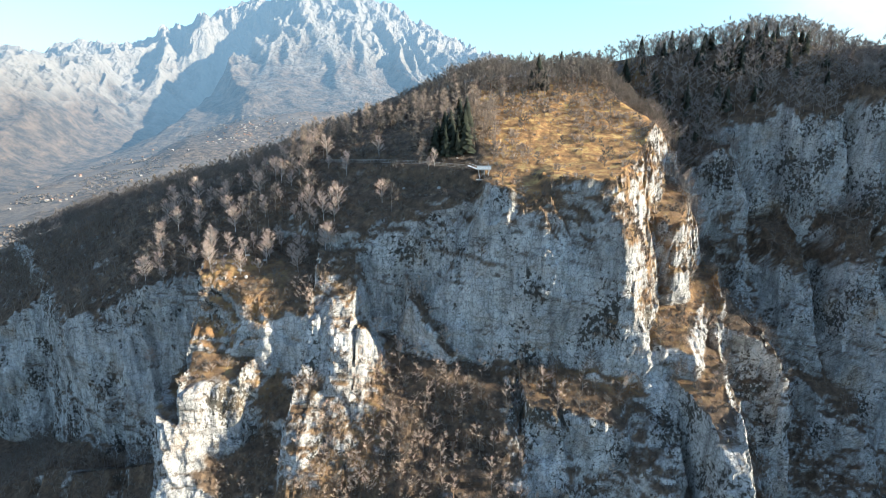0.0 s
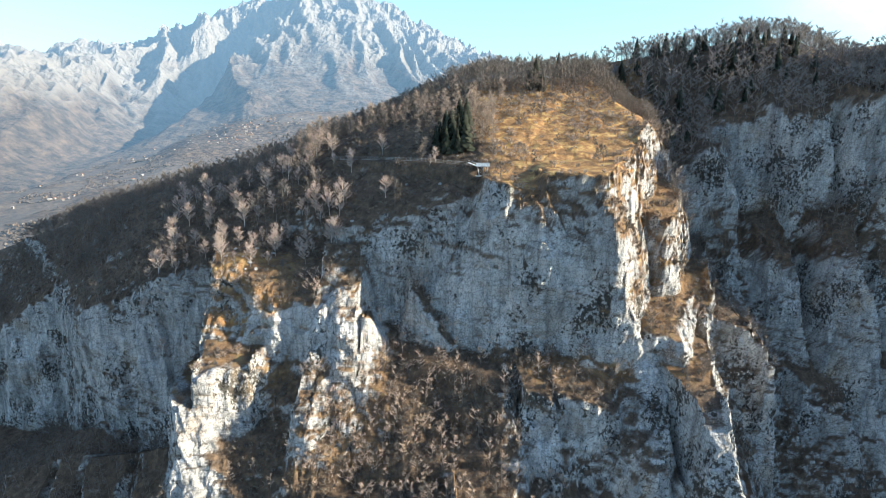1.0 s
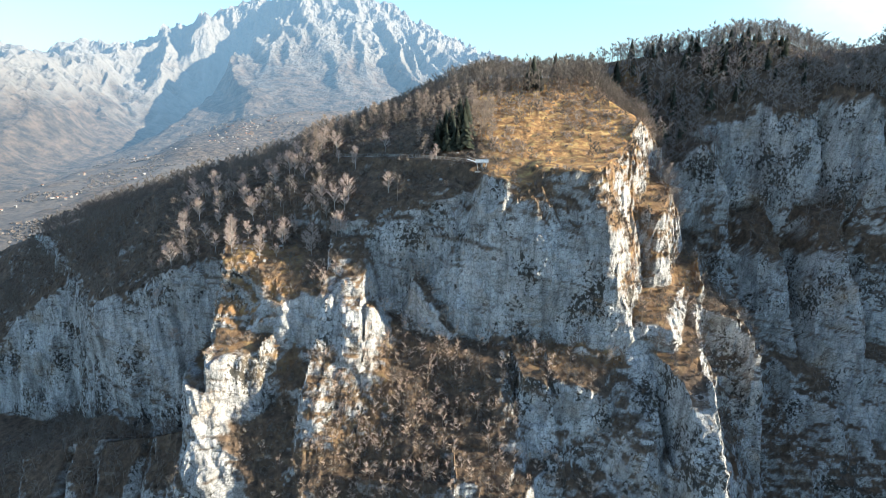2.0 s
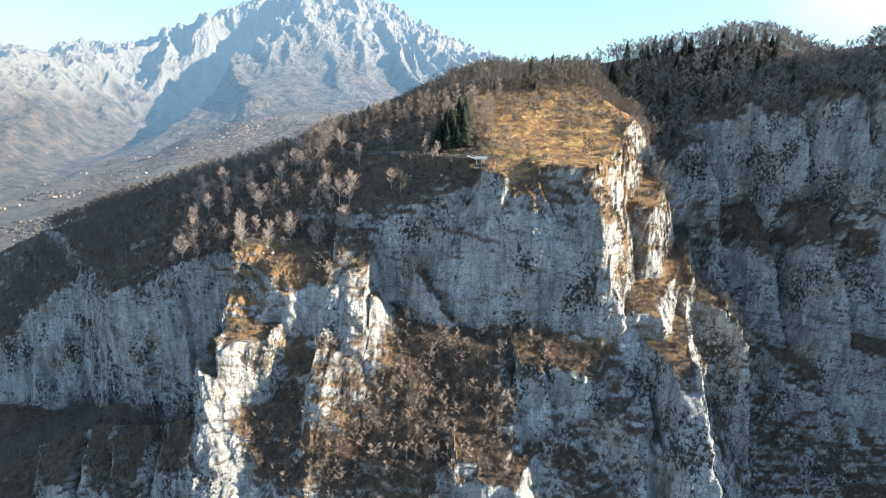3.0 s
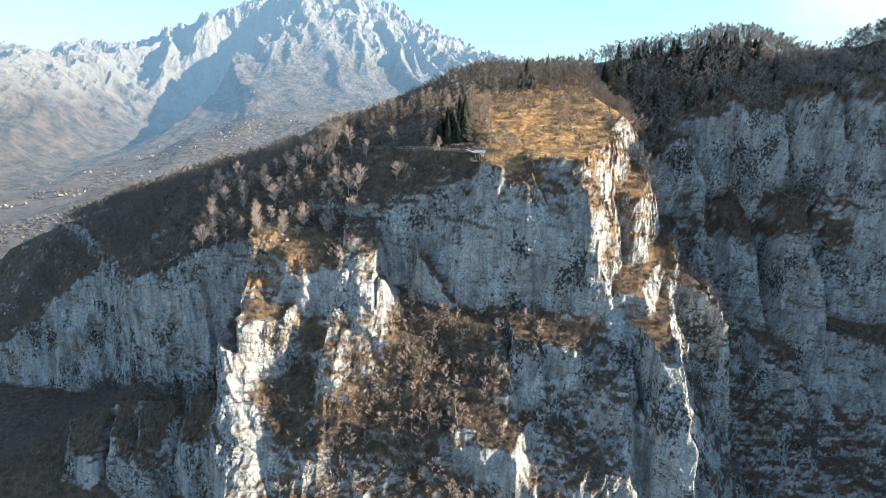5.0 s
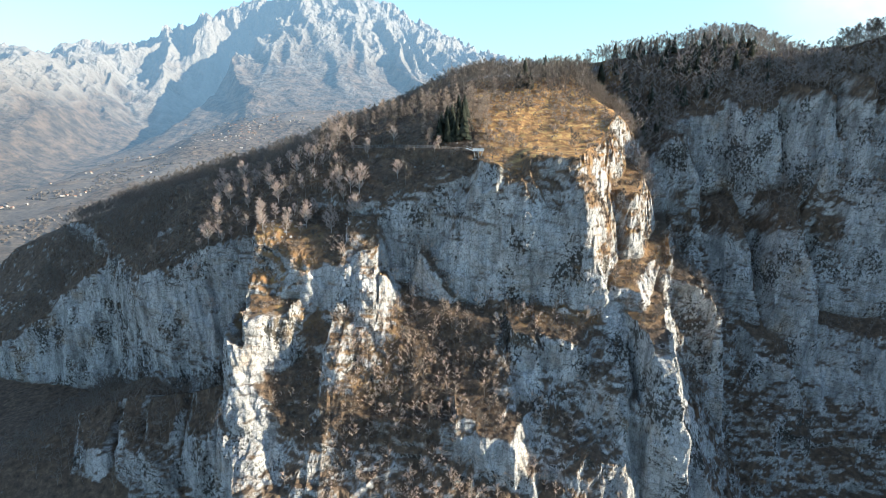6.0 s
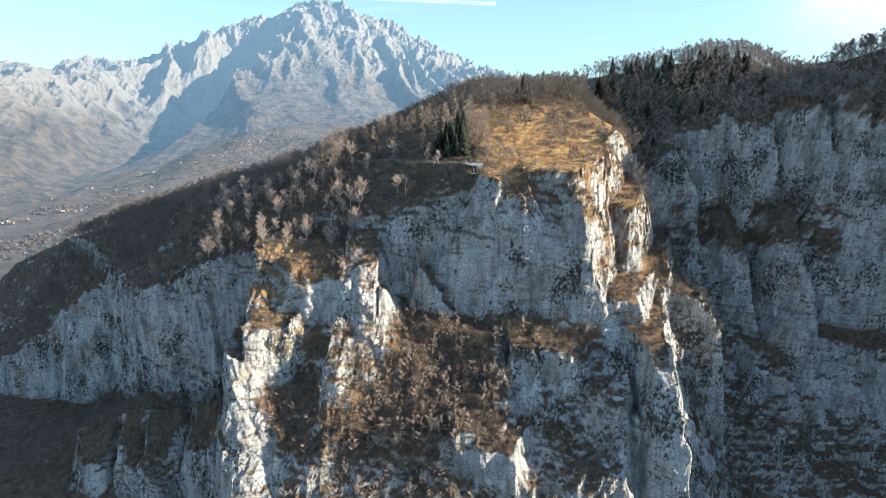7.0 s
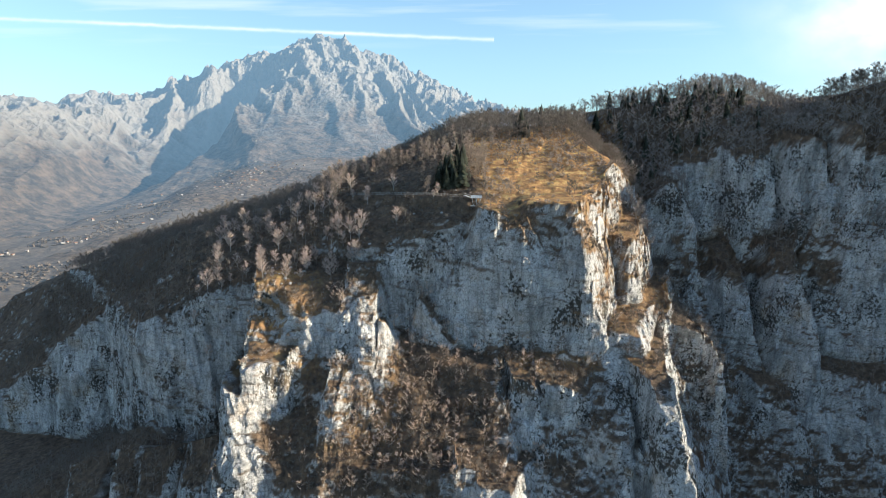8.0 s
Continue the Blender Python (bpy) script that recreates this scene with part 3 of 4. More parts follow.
    gold = np.maximum(gold, np.maximum(np.maximum(np.maximum(crown * 0.85, rib), ledge), (flank > 0.03) * 0.6) * np.clip(0.45 + 0.7 * wild, 0, 1))
    me = mesh_of("massif", p, grid_faces(nu, nv), [LAND], smooth=False)
    add_mask(me, "turf", turf)
    add_mask(me, "gold", gold)
    tagged(new("massif", me), "pale limestone cliffs and wooded slopes of a mountain spur", "mountain", kind="structure")
    return p, nz, turf, gold, nu, nv


P, NZ, TURF, GOLD, NU, NV = build_massif()


# ---- the valley floor and the distant range ----
def valley_height(x, y):
    q = np.stack([x, y, 0 * x], 1)
    near = 1 - step(100, 700, np.hypot(x, y - 200))
    z = -60 + step(800, 3200, y) * 200 * step(-1350, -750, x) + fractal(q / 500, 4, 0.5, 81) * 40 * (1 - near) - near * 20
    fields = step(0.05, 0.2, fractal(q / 330, 3, 0.5, 85) - 0.25 * step(1700, 2100, y))
    return z, fields


def build_valley():
    xs = np.concatenate([-np.geomspace(4600, 2060, 14), np.linspace(-2000, -150, 240), np.linspace(-140, 140, 8), np.geomspace(160, 4600, 40)])
    ys = np.concatenate([-np.geomspace(4600, 40, 30), np.geomspace(20, 860, 40), np.geomspace(870, 3300, 220), np.geomspace(3360, 4700, 12)])
    nu, nv = len(xs), len(ys)
    x, y = (a.ravel() for a in np.meshgrid(xs, ys))
    z, fields = valley_height(x, y)
    p = np.stack([x, y, z], 1)
    copse = step(-0.1, 0.25, fractal(p / 60, 3, 0.6, 87))
    canopy = (1 - fields) * (0.45 + 0.55 * copse) * step(700, 900, y)
    p[:, 2] += canopy * (7 + 5 * fractal(p / 11, 2, 0.6, 89))
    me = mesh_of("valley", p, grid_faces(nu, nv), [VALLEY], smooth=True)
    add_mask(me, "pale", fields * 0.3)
    # haze glow of the valley floor, stronger with distance
    add_mask(me, "haze_glow", np.clip(y / 3800, 0.05, 1))
    tagged(new("ground", me), "hazy valley floor with brown woods and fields", "valley", kind="structure")


RANGE = [(-3600, 3000, 470), (-2500, 3300, 430), (-1940, 3700, 490), (-1395, 3860, 690), (-1050, 3950, 770), (-790, 3950, 900),
         (-480, 3920, 800), (-237, 3950, 690), (0, 3900, 545), (310, 3800, 415), (900, 3900, 300), (1800, 4000, 200)]


def range_height(x, y):
    """Height of the distant range, how near to its crest a place is, and its crags."""
    crest = np.interp(x, [q[0] for q in RANGE], [q[2] for q in RANGE])
    line = np.interp(x, [q[0] for q in RANGE], [q[1] for q in RANGE])
    p = np.stack([x, y, 0 * x], 1)
    wob = fractal(p / 420, 4, 0.5, 91)
    front = np.clip(1 - np.abs((line - y) / np.where(y < line, 2100.0, 900.0)), 0, 1)
    away = np.abs(line - y)
    spur = fractal(np.stack([(x + 0.5 * (y - line)) / 430 + 0.6 * wob, y / 1600, 0 * x], 1), 3, 0.45, 95, True)
    fine = fractal(np.stack([(x + 0.4 * (y - line)) / 120 + wob, y / 420, 0 * x], 1), 4, 0.5, 97, True)
    z = (crest + 60) * (0.5 * front + 0.5 * front ** 2.2) - 70
    z += spur * 130 * step(0, 500, away) * step(0.1, 0.6, front)
    z += fine * 58 * step(0.4, 0.75, front)
    crag = fractal(p / 65, 4, 0.6, 99, True)
    z += crag * 31 * step(0.75, 0.98, front) + crag * 26 * step(0.5, 0.7, front) * (1 - step(0.9, 1.0, front)) + crag * 5
    # the nearer western ridge, with side spurs down to the gorge
    yy = [900, 1500, 2460, 3200, 3860]
    xc, hc = np.interp(y, yy, [-2050, -1960, -1900, -1850, -1395]), np.interp(y, yy, [230, 280, 330, 400, 600])
    east = (x - xc) / np.maximum(-1260 - xc, 200.0)
    side = np.clip(np.where(east > 0, 1 - east, 1 + 0.6 * east), 0, 1.0)
    rib = fractal(np.stack([x / 900, (y + 0.35 * x) / 330 + 0.5 * wob, 0 * x], 1), 3, 0.5, 195, True)
    west = -70 + (hc + 70) * (0.75 * side + 0.25 * side ** 2) + rib * 95 * step(0.0, 0.3, side) * (1 - step(0.8, 1.0, side)) + fine * 20 + crag * (6 + 40 * step(0.45, 0.75, side) * (1 - 0.6 * step(0.9, 1.0, side)))
    z = np.maximum(z, np.where(y < 3860, west, -70))
    front = np.maximum(front, np.where(y < 3860, 0.88 * side, 0))
    # the gorge between that ridge and the main mountain
    yg = [1200, 1500, 2000, 2700, 3300, 3700]
    xg, floor = np.interp(y, yg, [-1150, -1180, -1280, -1330, -1250, -1080]) + 60 * wob, np.interp(y, yg, [-70, -60, -45, 0, 130, 420])
    cut = np.clip(1 - np.abs(x - xg) / np.where(x < xg, 230.0, 190.0), 0, 1) * (1 - step(3500, 3750, y))
    z = z - np.maximum(z - floor, 0) * cut
    return z, front, crag, fine


def valley_copses():
    """Round-headed trees in hedges and copses all over the valley floor, far off."""
    rng = np.random.RandomState(71)
    x, y = rng.uniform(-1500, -250, 26000), rng.uniform(950, 2900, 26000)
    q = np.stack([x, y, 0 * x], 1)
    keep = (fractal(q / 90, 3, 0.6, 301) + 0.5 * fractal(q / 400, 2, 0.5, 305) > -0.02) & (x < -0.28 * y) & (range_height(x, y)[0] < valley_height(x, y)[0] + 12)
    x, y = x[keep][:9000], y[keep][:9000]
    z = np.maximum(valley_height(x, y)[0], range_height(x, y)[0])
    n = len(x)
    r, h = rng.uniform(2.2, 4.5, n), rng.uniform(3, 6, n)
    ang = np.arange(5) * 2 * math.pi / 5
    ring = np.stack([np.cos(ang), np.sin(ang), 0 * ang + 0.55], 1)
    model = np.vstack([[(0, 0, 0)], ring, [(0.1, 0, 1.0)]])
    size = np.stack([r, r, h], 1)[:, None, :] * (1 + 0.3 * rng.normal(0, 1, (n, 7, 1)).clip(-1, 1))
    v = model[None] * size + np.stack([x, y, z - 1.0], 1)[:, None, :]
    i, j = np.arange(5), (np.arange(5) + 1) % 5
    f = np.vstack([np.stack([0 * i, j + 1, i + 1], 1), np.stack([i + 1, j + 1, 0 * i + 6], 1)])
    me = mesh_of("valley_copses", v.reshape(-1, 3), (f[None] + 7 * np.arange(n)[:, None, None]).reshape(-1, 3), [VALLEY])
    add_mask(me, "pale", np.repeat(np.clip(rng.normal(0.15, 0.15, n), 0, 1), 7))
    # same painted haze glow for the copses
    add_mask(me, "haze_glow", np.repeat(np.clip(y / 3800, 0.05, 1), 7))
    tagged(new("valley_copses", me), "brown leafless copses and hedges on the hazy valley floor", "woodland", kind="stuff")


def build_range():
    xs = np.concatenate([np.linspace(-3600, -2700, 50), np.linspace(-2690, 450, 430), np.linspace(470, 1800, 40)])
    ys = np.linspace(1150, 4250, 300)
    nu, nv = len(xs), len(ys)
    x, y = (a.ravel() for a in np.meshgrid(xs, ys))
    z, front, crag, fine = range_height(x, y)
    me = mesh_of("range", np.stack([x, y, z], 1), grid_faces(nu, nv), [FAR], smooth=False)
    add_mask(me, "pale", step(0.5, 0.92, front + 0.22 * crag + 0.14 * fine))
    # emitted haze of the range rises with distance
    add_mask(me, "haze_glow", np.clip(y / 3800, 0.05, 1))
    tagged(new("backdrop", me), "distant craggy mountain range with snow dusted summit in haze", "mountain range", kind="structure")


build_valley()
build_range()
valley_copses()


# ---- trees ----
def cone_strip(a, b, ra, rb, sides):
    """A tapered stick between two places: corners and four-cornered faces."""
    a, b = np.array(a, float), np.array(b, float)
    d = (b - a) / np.linalg.norm(b - a)
    s = np.cross(d, (0.3, 0.9, 0.2))
    s /= np.linalg.norm(s)
    t = np.cross(d, s)
    ang = np.arange(sides) * 2 * math.pi / sides
    ring = np.outer(np.cos(ang), s) + np.outer(np.sin(ang), t)
    i = np.arange(sides)
    j = (i + 1) % sides
    return np.vstack([a + ring * ra, b + ring * rb]), np.vstack([np.stack([i, j, sides + j], 1), np.stack([i, sides + j, sides + i], 1)])


def join(pieces):
    vs, fs, off = [], [], 0
    for v, f in pieces:
        vs.append(v), fs.append(f + off)
        off += len(v)
    return np.vstack(vs), np.vstack(fs)


def bare_tree(seed, high=8.0, wide=2.2, twigs=330, low=0.16, upright=0.75, blade=0.085, limbs=13):
    """Trunk with limbs, and a crown of thin twigs: two meshes' arrays."""
    r = np.random.RandomState(seed)
    sway = r.normal(0, 0.03, 2) * high
    mid = np.array((sway[0], sway[1], high * 0.5))
    tip = np.array((sway[0] * 0.4, sway[1] * 1.6, high * 0.93))
    parts = [cone_strip((0, 0, -0.6), mid, high * 0.013, high * 0.008, 5), cone_strip(mid, tip, high * 0.008, high * 0.002, 3)]
    ends = []
    for i in range(limbs):
        f = low + (0.9 - low) * (i + r.rand()) / limbs
        start = mid * (f / 0.5) if f < 0.5 else mid + (tip - mid) * (f - 0.5) / 0.43
        ang = r.rand() * 2 * math.pi
        reach = wide * (0.55 + 0.5 * math.sin(math.pi * min(1, (f - low) / (1 - low) + 0.25))) * (0.6 + 0.5 * r.rand())
        end = start + np.array((math.cos(ang) * reach, math.sin(ang) * reach, reach * upright * (0.6 + 0.7 * r.rand())))
        parts.append(cone_strip(start, end, high * 0.0038, high * 0.001, 3))
        ends.append((start, end))
    trunk = join(parts)
    n = twigs
    pick = r.randint(0, len(ends), n)
    f = 0.3 + 0.75 * r.rand(n)
    a = np.array([ends[i][0] + (ends[i][1] - ends[i][0]) * g for i, g in zip(pick, f)])
    along = np.array([(ends[i][1] - ends[i][0]) / np.linalg.norm(ends[i][1] - ends[i][0]) for i in pick])
    d = r.normal(0, 0.62, (n, 3)) + 0.6 * along + np.array((0, 0, 0.55))
    d /= np.linalg.norm(d, axis=1, keepdims=True)
    ln = high * (0.09 + 0.11 * r.rand(n))
    side = np.cross(d, r.normal(0, 1, (n, 3)))
    side /= np.linalg.norm(side, axis=1, keepdims=True)
    w = blade * (0.6 + 0.8 * r.rand(n))
    tipv = a + d * ln[:, None]
    v = np.stack([a - side * w[:, None] * 0.7, a + side * w[:, None] * 0.7, tipv], 1).reshape(-1, 3)
    return trunk, (v, np.arange(3 * n).reshape(-1, 3))


def spruce(seed, high=14.0):
    r = np.random.RandomState(seed)
    trunk = join([cone_strip((0, 0, -0.6), (0, 0, high), high * 0.014, 0.02, 6)])
    pieces = []
    for i in range(150):
        f = (i + r.rand()) / 150
        z = high * (0.08 + 0.9 * f)
        reach = high * 0.26 * (1 - f) ** 0.85 * (0.7 + 0.5 * r.rand()) + 0.15
        ang = i * 2.4 + r.rand()
        d, s = np.array((math.cos(ang), math.sin(ang), 0)), np.array((-math.sin(ang), math.cos(ang), 0))
        w = reach * 0.28 + 0.12
        a = np.array((0, 0, z))
        v = np.array([a, a + d * reach * 0.55 + s * w + (0, 0, -0.12 * reach), a + d * reach + (0, 0, -0.4 * reach), a + d * reach * 0.55 - s * w + (0, 0, -0.3 * reach)])
        pieces.append((v, np.array([[0, 1, 2], [0, 2, 3]])))
        v2 = v + np.array((0, 0, -0.22)) + s * 0.1
        pieces.append((v2, np.array([[0, 1, 2], [0, 2, 3]])))
    return trunk, join(pieces)


def shrub(seed, high=1.6, blades=32):
    r = np.random.RandomState(seed)
    n = blades
    ang, out = r.rand(n) * 2 * math.pi, np.sqrt(r.rand(n)) * high * 0.5
    a = np.stack([np.cos(ang) * out * 0.6, np.sin(ang) * out * 0.6, r.rand(n) * high * 0.45 - 0.15], 1)
    d = np.stack([np.cos(ang) * 0.7, np.sin(ang) * 0.7, 0.7 + r.rand(n) * 0.6], 1) + r.normal(0, 0.4, (n, 3))
    d /= np.linalg.norm(d, axis=1, keepdims=True)
    side = np.cross(d, r.normal(0, 1, (n, 3)))
    side /= np.linalg.norm(side, axis=1, keepdims=True)
    ln, w = high * (0.3 + 0.35 * r.rand(n)), 0.075 + 0.08 * r.rand(n)
    t = a + d * ln[:, None]
    v = np.stack([a - side * w[:, None], a + side * w[:, None], t], 1).reshape(-1, 3)
    return v, np.arange(3 * n).reshape(-1, 3)


TREES = [bare_tree(s, 8.0 + (s % 3), 2.3 + 0.3 * (s % 4), 230, blade=0.065, limbs=7) for s in range(10)]
FAR_TREES = [bare_tree(s, 8.0 + (s % 3), 2.8 + 0.3 * (s % 4), 140, blade=0.10, limbs=6) for s in range(10)]
SOFT_TREES = [bare_tree(s + 80, 8.0 + (s % 3), 2.7 + 0.3 * (s % 4), 240, blade=0.06, limbs=5) for s in range(8)]
SPRUCES = [spruce(40 + s, 13 + 2 * s) for s in range(3)]
SHRUBS = [shrub(60 + s, 1.3 + 0.35 * s) for s in range(5)]


def pick_places(rng, count, weight, gap=0.0):
    """Random corners of the massif's surface, by weight per square metre of plan and slope, kept apart."""
    idx = rng.choice(len(P), size=min(count * 3, len(P)), replace=True, p=weight / weight.sum())
    if gap <= 0:
        return idx[:count]
    taken, cells = [], {}
    for i in idx:
        q = P[i]
        key = (int(q[0] // gap), int(q[1] // gap), int(q[2] // gap))
        if any((key[0] + a, key[1] + b, key[2] + c) in cells and np.sum((P[cells[(key[0] + a, key[1] + b, key[2] + c)]] - q) ** 2) < gap * gap
               for a in (-1, 0, 1) for b in (-1, 0, 1) for c in (-1, 0, 1)):
            continue
        cells[key] = i
        taken.append(i)
        if len(taken) >= count:
            break
    return np.array(taken)


du = np.gradient(P.reshape(NV, NU, 3), axis=1)
dv = np.gradient(P.reshape(NV, NU, 3), axis=0)
AREA = np.linalg.norm(np.cross(du, dv), axis=2).ravel()
X, Y, Z = P[:, 0], P[:, 1], P[:, 2]
WILD = fractal(P / 22, 3, 0.5, 131)


def spin(v, ang, size):
    c, s = math.cos(ang), math.sin(ang)
    return np.stack([v[:, 0] * c - v[:, 1] * s, v[:, 0] * s + v[:, 1] * c, v[:, 2]], 1) * size


def stand(name, idx, rng, kinds, mats, label, category, sizes=(0.7, 1.2)):
    """Many plants that nobody could count, in one mesh."""
    vs, fs, mi, off = [], [], [], 0
    for i in idx:
        kind = kinds[rng.randint(len(kinds))]
        ang, size = rng.rand() * 6.28, sizes[0] + (sizes[1] - sizes[0]) * rng.rand()
        for k, (v, f) in enumerate(kind):
            vs.append(spin(v, ang, size) + P[i])
            fs.append(f + off)
            mi.append(np.full(len(f), k))
            off += len(v)
    me = mesh_of(name, np.vstack(vs), np.vstack(fs), mats, np.concatenate(mi))
    return tagged(new(name, me), label, category, kind="stuff")


def forest():
    rng = np.random.RandomState(5)
    slope = (TURF > 0.45) * (NZ > 0.45)
    glade = (X > -48) * (X < 16) * (Y > 208) * (Y < 268 + 0.25 * X)
    left = slope * (X < -4) * (Z > 70) * step(-0.5, 0.2, WILD + 0.5 * (X < -60)) * (1 - glade) * (Y > 205)
    stand("woodland", pick_places(rng, 2700, AREA * left * (X > -300) * (1 + 0.9 * (X < -130)), 1.9), rng, FAR_TREES, [BARK, TWIG], "leafless brown woodland on the shaded slope", "woodland", (0.8, 1.25))
    stand("lower_woodland", pick_places(rng, 650, AREA * slope * (X < -95) * (X > -300) * (Z < 75) * (Z > 18) * (Y > 150), 2.6), rng, FAR_TREES, [BARK, TWIG], "dark leafless wood below the low cliff", "woodland", (0.7, 1.1))
    crest = slope * (Z > 150) * (X > -70) * (X < 100) * (Y > 284 + 0.12 * np.abs(X - 30)) * (Y < 370)
    stand("hilltop_woodland", pick_places(rng, 900, AREA * crest, 2.4), rng, FAR_TREES, [BARK, TWIG], "leafless woodland on the hilltop", "woodland", (0.9, 1.4))
    edge = slope * (X > 66) * (X < 116) * (Y > 262) * (Y < 335) * (Z > 150) * (0.06 + (X > 84 - 0.4 * (Y - 290)))
    stand("edge_thicket", pick_places(rng, 220, AREA * edge, 2.2), rng, TREES, [BARK, TWIG], "grey thicket along the edge of the ravine", "thicket", (0.8, 1.3))
    right = slope * (X > 98) * (Z > 140) * (X < 300) * (Y < 385)
    stand("far_woodland", pick_places(rng, 1350, AREA * right * (1 + 0.5 * (X > 215)), 3.2), rng, SOFT_TREES, [BARK, HAZY_TWIG], "dark leafless woodland above the far cliffs", "woodland", (0.9, 1.5))
    stand("far_spruces", pick_places(rng, 70, AREA * right * (X < 205) * (Y > 300), 4.0), rng, SPRUCES, [BARK, NEEDLE], "dark spruces among the far woodland", "conifers", (0.5, 0.8))
    ravine = slope * (X > 98) * (Z < 140) * (X < 240) * (Z > 15) * (Y > 180)
    stand("ravine_scrub", pick_places(rng, 420, AREA * ravine, 3.0), rng, FAR_TREES, [BARK, TWIG], "dark scrub on ledges of the far cliffs", "scrub", (0.4, 0.8))
    gully = (TURF > 0.4) * (X > -75) * (X < 105) * (Y < 204) * (Z < 132) * (NZ > 0.25)
    thick = gully * (0.3 + 1.0 * (X > -50) * (X < 40) + 1.2 * (X > -50) * (X < 6))
    stand("gully_scrub", pick_places(rng, 1550, AREA * thick, 1.4), rng, TREES, [BARK, RUST_TWIG], "dense bare scrub in the gully below the cliff", "scrub", (0.45, 0.95))
    low = (TURF > 0.35) * (X > -140) * (X < 130) * (Y < 300) * (Z > 62)
    stand("shrubs", pick_places(rng, 4200, AREA * low * (GOLD < 0.3), 0.9), rng, [(q,) for q in SHRUBS], [TWIG], "low brown bushes and dead bracken", "shrubs", (0.6, 1.3))
    stand("meadow_shrubs", pick_places(rng, 1500, AREA * (GOLD > 0.3) * (0.2 + step(-0.1, 0.3, WILD)), 0.9), rng, [(q,) for q in SHRUBS], [PALE_TWIG], "pale dry bushes in the golden meadow", "shrubs", (0.6, 1.5))


forest()


# ---- single trees ----
def tree_thing(name, arrays, mats, label, category, group):
    """A tree with its trunk and crown as parts, standing at the origin."""
    root = tagged(new(name), label, category, group)
    for part_name, (v, f), mt in zip(("trunk", "crown"), arrays, mats):
        new(part_name, mesh_of(part_name, v, f, [mt])).parent = root
    return root


def plant(models, idx, rng, sizes):
    """One copy of a model at each place; the models themselves take the first places."""
    for k, i in enumerate(idx):
        size = sizes[0] + (sizes[1] - sizes[0]) * rng.rand()
        m = Matrix.Translation(P[i]) @ pose(0, 0, 0, 0, 0, rng.rand() * 360)
        ob = models[k] if k < len(models) else copy_thing(models[k % len(models)], m)
        ob.matrix_basis = m @ Matrix.Scale(size, 4)


def single_trees():
    rng = np.random.RandomState(17)
    slope = (TURF > 0.4) * (NZ > 0.4)
    birches = [tree_thing("birch_tree", bare_tree(200 + k, 9.5, 2.0 + 0.25 * k, 1300, 0.18, 0.9, 0.045, 22), (PALE_BARK, PINK_TWIG),
                          "bare birch with pale trunk on the hillside", "birch", "birches on the shoulder") for k in range(4)]
    w = AREA * slope * (X > -125) * (X < -38) * (Y > 200) * (Y < 262) * (1 - 0.9 * (Y > 225) * (X > -46))
    plant(birches, np.concatenate([pick_places(rng, 100, w, 3.8), [np.argmin((X - a) ** 2 + (Y - b) ** 2) for a, b in ((-5.5, 216), (-3.5, 215.5), (-23, 213), (-26.5, 238))]]), rng, (0.5, 1.15))
    larches = [tree_thing("larch_tree", bare_tree(300 + k, 12, 1.7, 600, 0.12, 0.3, 0.07), (BARK, PALE_TWIG),
                          "leafless larch with pale orange twigs on the hilltop", "larch", "larches on the hill") for k in range(3)]
    w = AREA * slope * ((X > -70) * (X < 30) * (Y > 262 + 0.25 * X) * (Y < 300) + (X > -12) * (X < 22) * (Y > 224) * (Y < 264) * 3.0)
    plant(larches, pick_places(rng, 85, w, 2.6), rng, (0.7, 1.15))
    spruces = [tree_thing("spruce_tree", spruce(400 + k, 14.5), (BARK, NEEDLE), "dark green spruce beside the golden meadow", "spruce", "spruces on the hill") for k in range(3)]
    w = AREA * slope * (X > -6) * (X < 11) * (Y > 224) * (Y < 246)
    w2 = AREA * slope * (X > 34) * (X < 52) * (Y > 284) * (Y < 300)
    w3 = AREA * slope * (X > 60) * (X < 110) * (Y > 315) * (Y < 390)
    plant(spruces, np.concatenate([pick_places(rng, 19, w, 2.2), pick_places(rng, 3, w2, 2.5), pick_places(rng, 6, w3, 4.0)]), rng, (0.65, 1.25))
    alders = [tree_thing("bare_tree", bare_tree(500 + k, 7.5, 2.2, 520, 0.18, 0.75, 0.065), (BARK, TWIG), "small leafless tree on the lit slope", "tree", "small bare trees") for k in range(3)]
    w = AREA * (TURF > 0.4) * (NZ > 0.3) * ((X > 18) * (X < 92) * (Y > 205) * (Y < 290) * 0.5 + (X > -45) * (X < 30) * (Y < 195) * (Z > 70) * 1.2 + (X > 25) * (X < 100) * (Y > 158) * (Y < 192) * (Z > 100) * (Z < 128) * 2.5)
    plant(alders, pick_places(rng, 120, w, 2.6), rng, (0.6, 1.1))
    crests = [tree_thing("bare_tree", bare_tree(520 + k, 10.5, 2.6, 420, 0.3, 0.9, 0.06), (BARK, TWIG), "tall leafless tree on the far skyline", "tree", "trees on the far crest") for k in range(3)]
    line = 306.6 - 0.45 * (X - 235)
    w = AREA * (Z > 200) * (X > 226) * (X < 300) * (Y > line - 3) * (Y < line + 7)
    plant(crests, pick_places(rng, 34, w, 2.0), rng, (0.8, 1.25))


single_trees()


